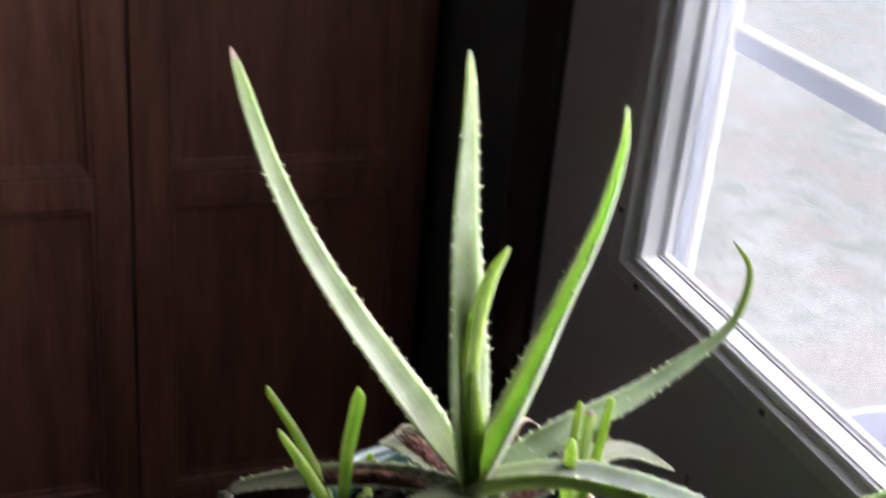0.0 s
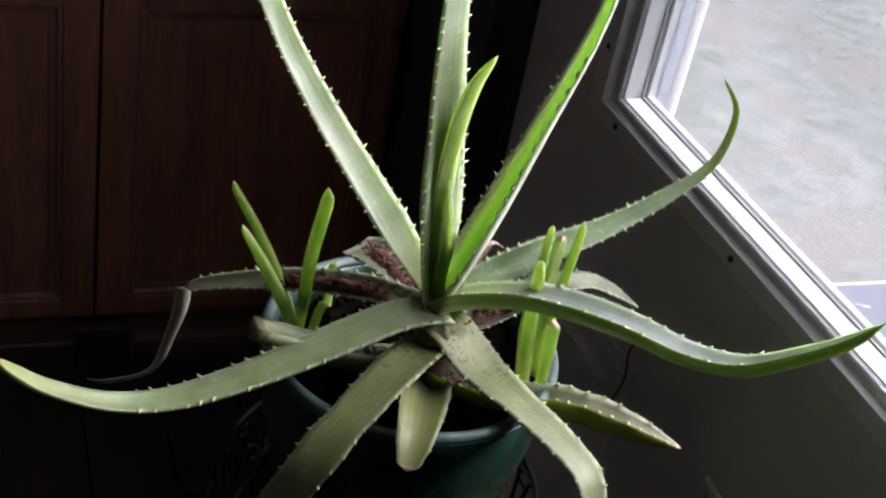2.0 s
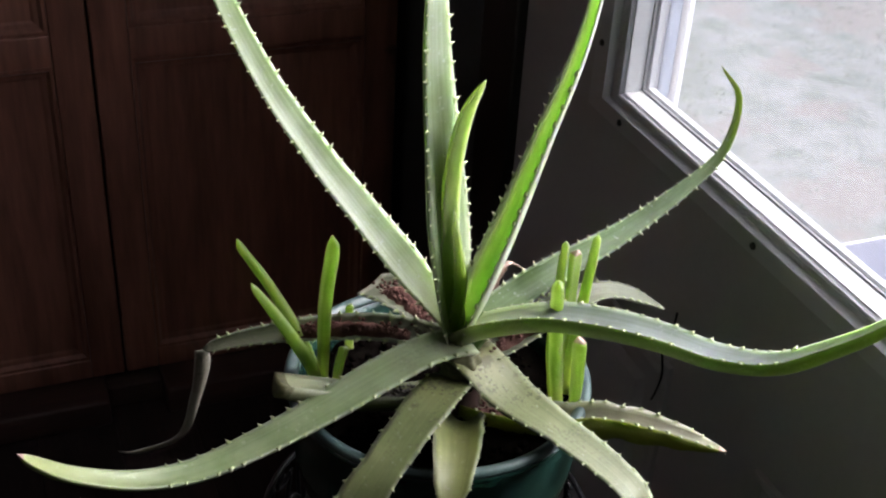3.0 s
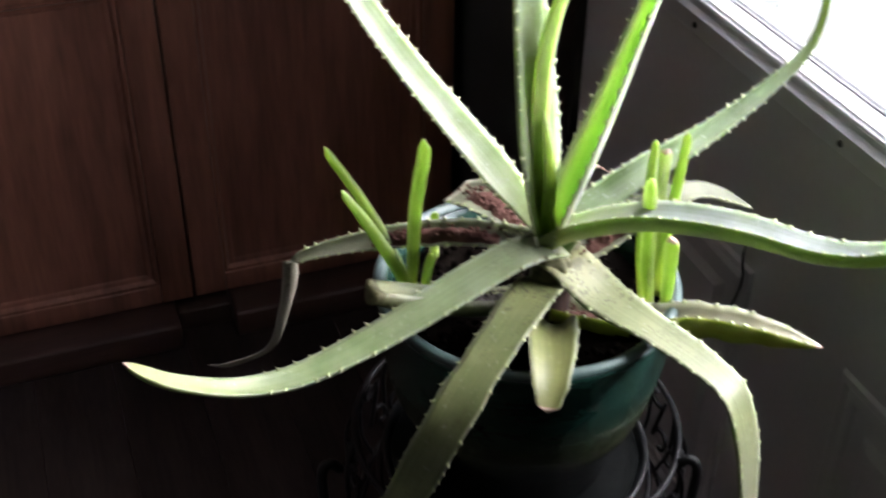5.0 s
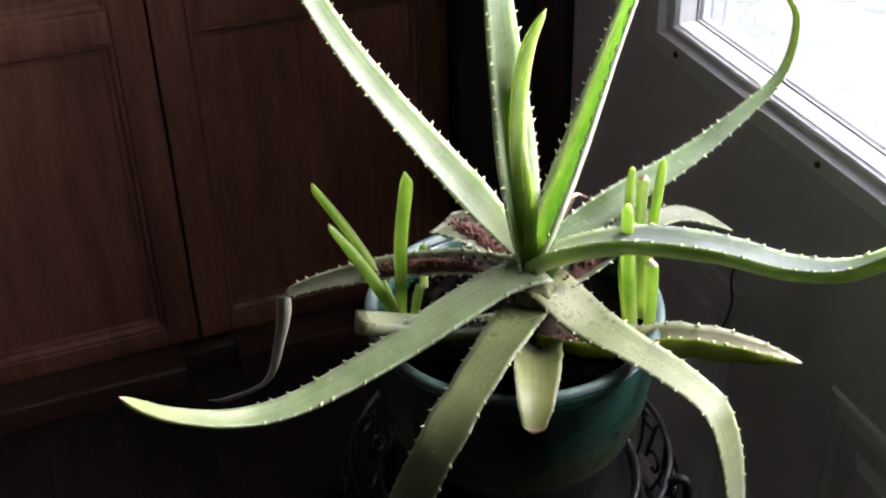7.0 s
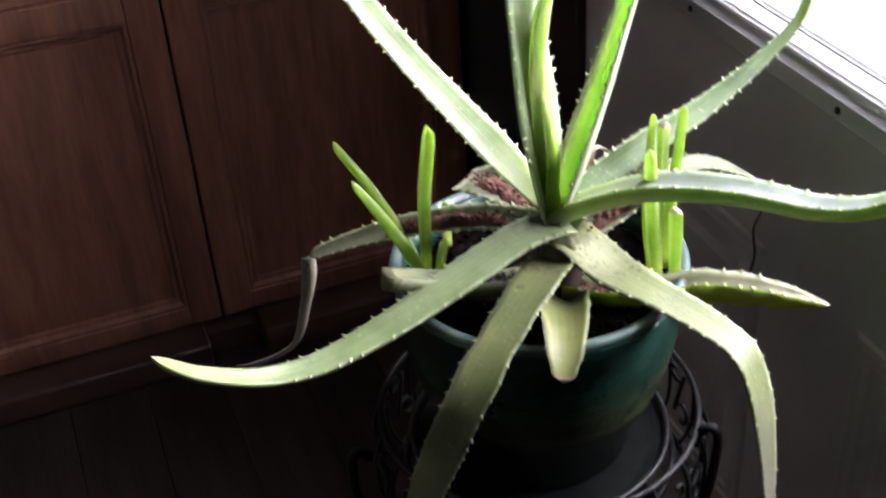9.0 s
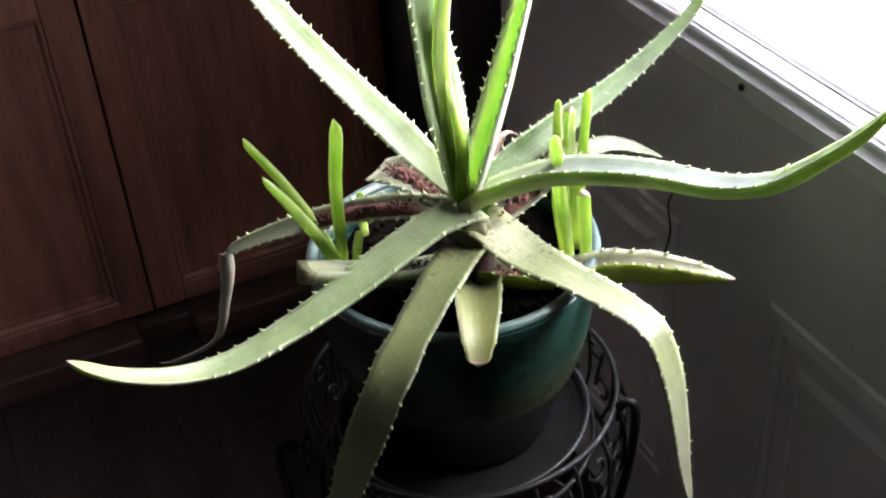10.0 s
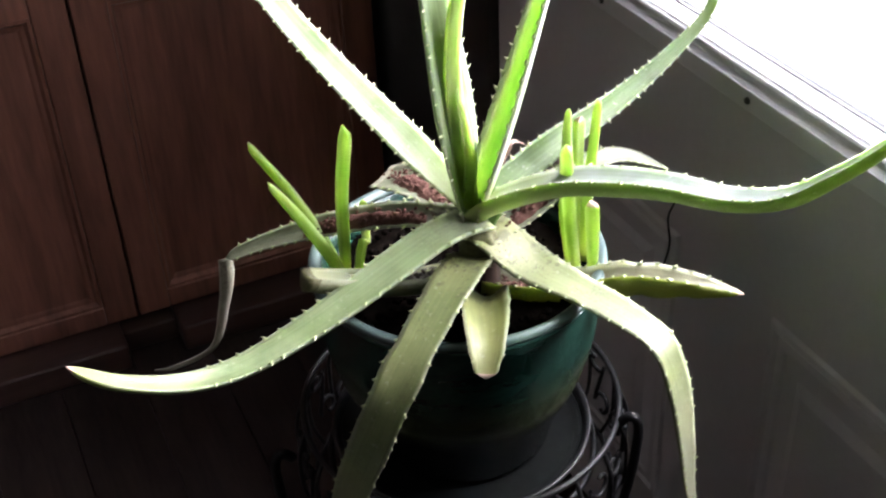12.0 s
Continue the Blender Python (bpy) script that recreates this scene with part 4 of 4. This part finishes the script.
offshoot("pale green aloe offshoot with short blunt leaves", [
    ([(0.075, -0.010, 0.728, 0.012), (0.070, -0.006, 0.790, 0.013), (0.073, 0.000, 0.840, 0.010), (0.075, 0.002, 0.868, 0.005)], LEAF_YOUNG, None),
    ([(0.084, -0.010, 0.728, 0.012), (0.090, -0.006, 0.790, 0.013), (0.097, -0.002, 0.840, 0.011), (0.101, 0.000, 0.870, 0.006)], LEAF_YOUNG, None),
    ([(0.070, -0.024, 0.728, 0.013), (0.062, -0.028, 0.780, 0.015), (0.053, -0.036, 0.830, 0.014), (0.048, -0.041, 0.866, 0.008)], LEAF_YOUNG, None),
    ([(0.082, -0.004, 0.730, 0.010), (0.084, -0.002, 0.800, 0.011), (0.087, 0.002, 0.858, 0.008)], LEAF_YOUNG, TIP),
    ([(0.080, -0.030, 0.728, 0.013), (0.078, -0.032, 0.770, 0.014), (0.074, -0.035, 0.805, 0.009)], LEAF_YOUNG, TIP)])
offshoot("tiny yellow-green aloe offshoot behind the leaves", [
    ([(-0.062, 0.105, 0.715, 0.010), (-0.062, 0.106, 0.745, 0.010), (-0.061, 0.108, 0.766, 0.006)], LEAF_YOUNG, None)])

# ---- outside ----
bm = bmesh.new()
edge, cells = 60.0, 80
grid = [[bm.verts.new((-edge + 2 * edge * i / cells, -edge + 2 * edge * j / cells, -0.34 + 0.03 * noise.noise((i * 0.4, j * 0.4, 2)) * min(1, max(abs(i - 40), abs(j - 40)) // 12))) for j in range(cells + 1)] for i in range(cells + 1)]
for i in range(cells):
    for j in range(cells):
        bm.faces.new((grid[i][j], grid[i + 1][j], grid[i + 1][j + 1], grid[i][j + 1]))
ground = finish("ground", bm, GRASS)
tagged(ground, "worn lawn of grey-green grass and bare earth", "lawn", kind="structure")
verts, faces = [], []
rng = random.Random(9)
for k in range(110000):
    x, y = 0.75 + 6.5 * rng.random() ** 0.8, -1.0 + 7.5 * rng.random()
    if x < 2.6 and y < 1.24:
        continue
    h, a, w = 0.003 + 0.006 * rng.random(), rng.random() * 6.283, 0.002 + 0.0025 * rng.random()
    z = -0.3395
    lean = 0.010 + 0.016 * rng.random()
    b = len(verts)
    verts += [(x - w * math.sin(a), y + w * math.cos(a), z), (x + w * math.sin(a), y - w * math.cos(a), z), (x + lean * math.cos(a), y + lean * math.sin(a), z + h)]
    faces.append((b, b + 1, b + 2))
for k in range(90000):
    x, y = 2.2 + 15 * rng.random(), -3.0 + 17 * rng.random()
    if x < 2.65 and y < 1.24:
        continue
    far = 0.5 + 0.16 * x
    h, a, w = far * (0.001 + 0.003 * rng.random()), rng.random() * 6.283, far * (0.003 + 0.005 * rng.random())
    lean = far * (0.010 + 0.02 * rng.random())
    b = len(verts)
    verts += [(x - w * math.sin(a), y + w * math.cos(a), -0.3395), (x + w * math.sin(a), y - w * math.cos(a), -0.3395), (x + lean * math.cos(a), y + lean * math.sin(a), -0.3395 + h)]
    faces.append((b, b + 1, b + 2))
me = bpy.data.meshes.new("grass")
me.from_pydata(verts, [], faces)
me.materials.append(BLADE)
tagged(new("grass", me), "short pale green grass blades on the lawn", "grass", kind="stuff")
porch = tagged(new("porch_landing"), "grey painted porch landing with white flecks of worn paint", "porch", kind="structure")
part("landing_slab", boxed(0.50, 2.6, -0.9, 1.208, -0.36, -0.12, 0.012), PORCH, porch)
part("slab_edge", boxed(0.50, 2.6, 1.2082, 1.216, -0.36, -0.122, 0.002), STORM, porch, "thin white edge strip")
part("post_stub", boxed(1.76, 1.80, 1.218, 1.256, -0.34, -0.085, 0.006), PORCH, porch)
outer = tagged(new("wall_outer"), "pale siding of the house beside the door", "wall", kind="structure")
part("siding", boxed(0.478, 0.52, 0.75, 6.0, -0.36, 2.4), STORM, outer)
part("siding", boxed(0.478, 0.52, -6.0, -0.70, -0.36, 2.4), STORM, outer)

# outdoor unit beside the landing: casing, louvres and a rounded cap
unit = thing("air_conditioner", "white outdoor air conditioner with louvred side on the lawn", "air conditioner")
U0, U1, V0, V1, W0, W1 = 0.70, 1.04, 1.302, 1.95, -0.36, 0.41
part("casing", boxed(U0 + 0.012, U1 - 0.012, V0 + 0.014, V1, W0, W1, 0.004), UNIT_GAP, unit)
for a, b in ((U0, U0 + 0.05), (U1 - 0.026, U1)):
    part("corner_post", boxed(a, b, V0, V0 + 0.05, W0, W1, 0.010), UNIT, unit)
part("top_band", boxed(U0 + 0.0505, U1 - 0.0265, V0 + 0.002, V0 + 0.03, W1 - 0.10, W1, 0.003), UNIT, unit)
mesh = None
for k in range(24):
    slat = part("louvre", boxed(U0 + 0.051, U1 - 0.027, -0.006, 0.010, -0.006, 0.006, 0.003), UNIT, unit) if mesh is None else new("louvre", mesh)
    mesh = slat.data
    slat.parent = unit
    slat.location = (0, V0 + 0.008, W1 - 0.078 - 0.024 * k)
bm = bmesh.new()
rows = []
for inset, z in ((0.0, W1 + 0.0005), (-0.012, W1 + 0.004), (-0.012, W1 + 0.018), (-0.002, W1 + 0.034), (0.025, W1 + 0.046), (0.055, W1 + 0.052)):
    ring = []
    for cx, cy, a0 in ((U1 - 0.07, V1 - 0.07, 0), (U0 + 0.07, V1 - 0.07, 90), (U0 + 0.07, V0 + 0.07, 180), (U1 - 0.07, V0 + 0.07, 270)):
        for j in range(7):
            a = radians(a0 + 15 * j)
            ring.append(bm.verts.new((cx + (0.07 - inset) * math.cos(a), cy + (0.07 - inset) * math.sin(a), z)))
    rows.append(ring)
for a, b in zip(rows, rows[1:]):
    for j in range(len(a)):
        m = (j + 1) % len(a)
        bm.faces.new((a[j], a[m], b[m], b[j]))
bm.faces.new(rows[0][::-1])
bm.faces.new(rows[-1])
part("cap", bm, UNIT, unit, "rounded white top cap")

# ---- floorboards ----
mesh = None
for i in range(15):
    x0 = -1.45 + i * 0.125
    board = finish("floorboard", boxed(-0.0622, 0.0622, -1.675, 1.675, -0.010, 0.0, 0.0015), FLOOR, floor) if mesh is None else new("floorboard", mesh)
    mesh = board.data
    board.parent = floor
    board.location = (x0 + 0.0625, -0.075, 0)
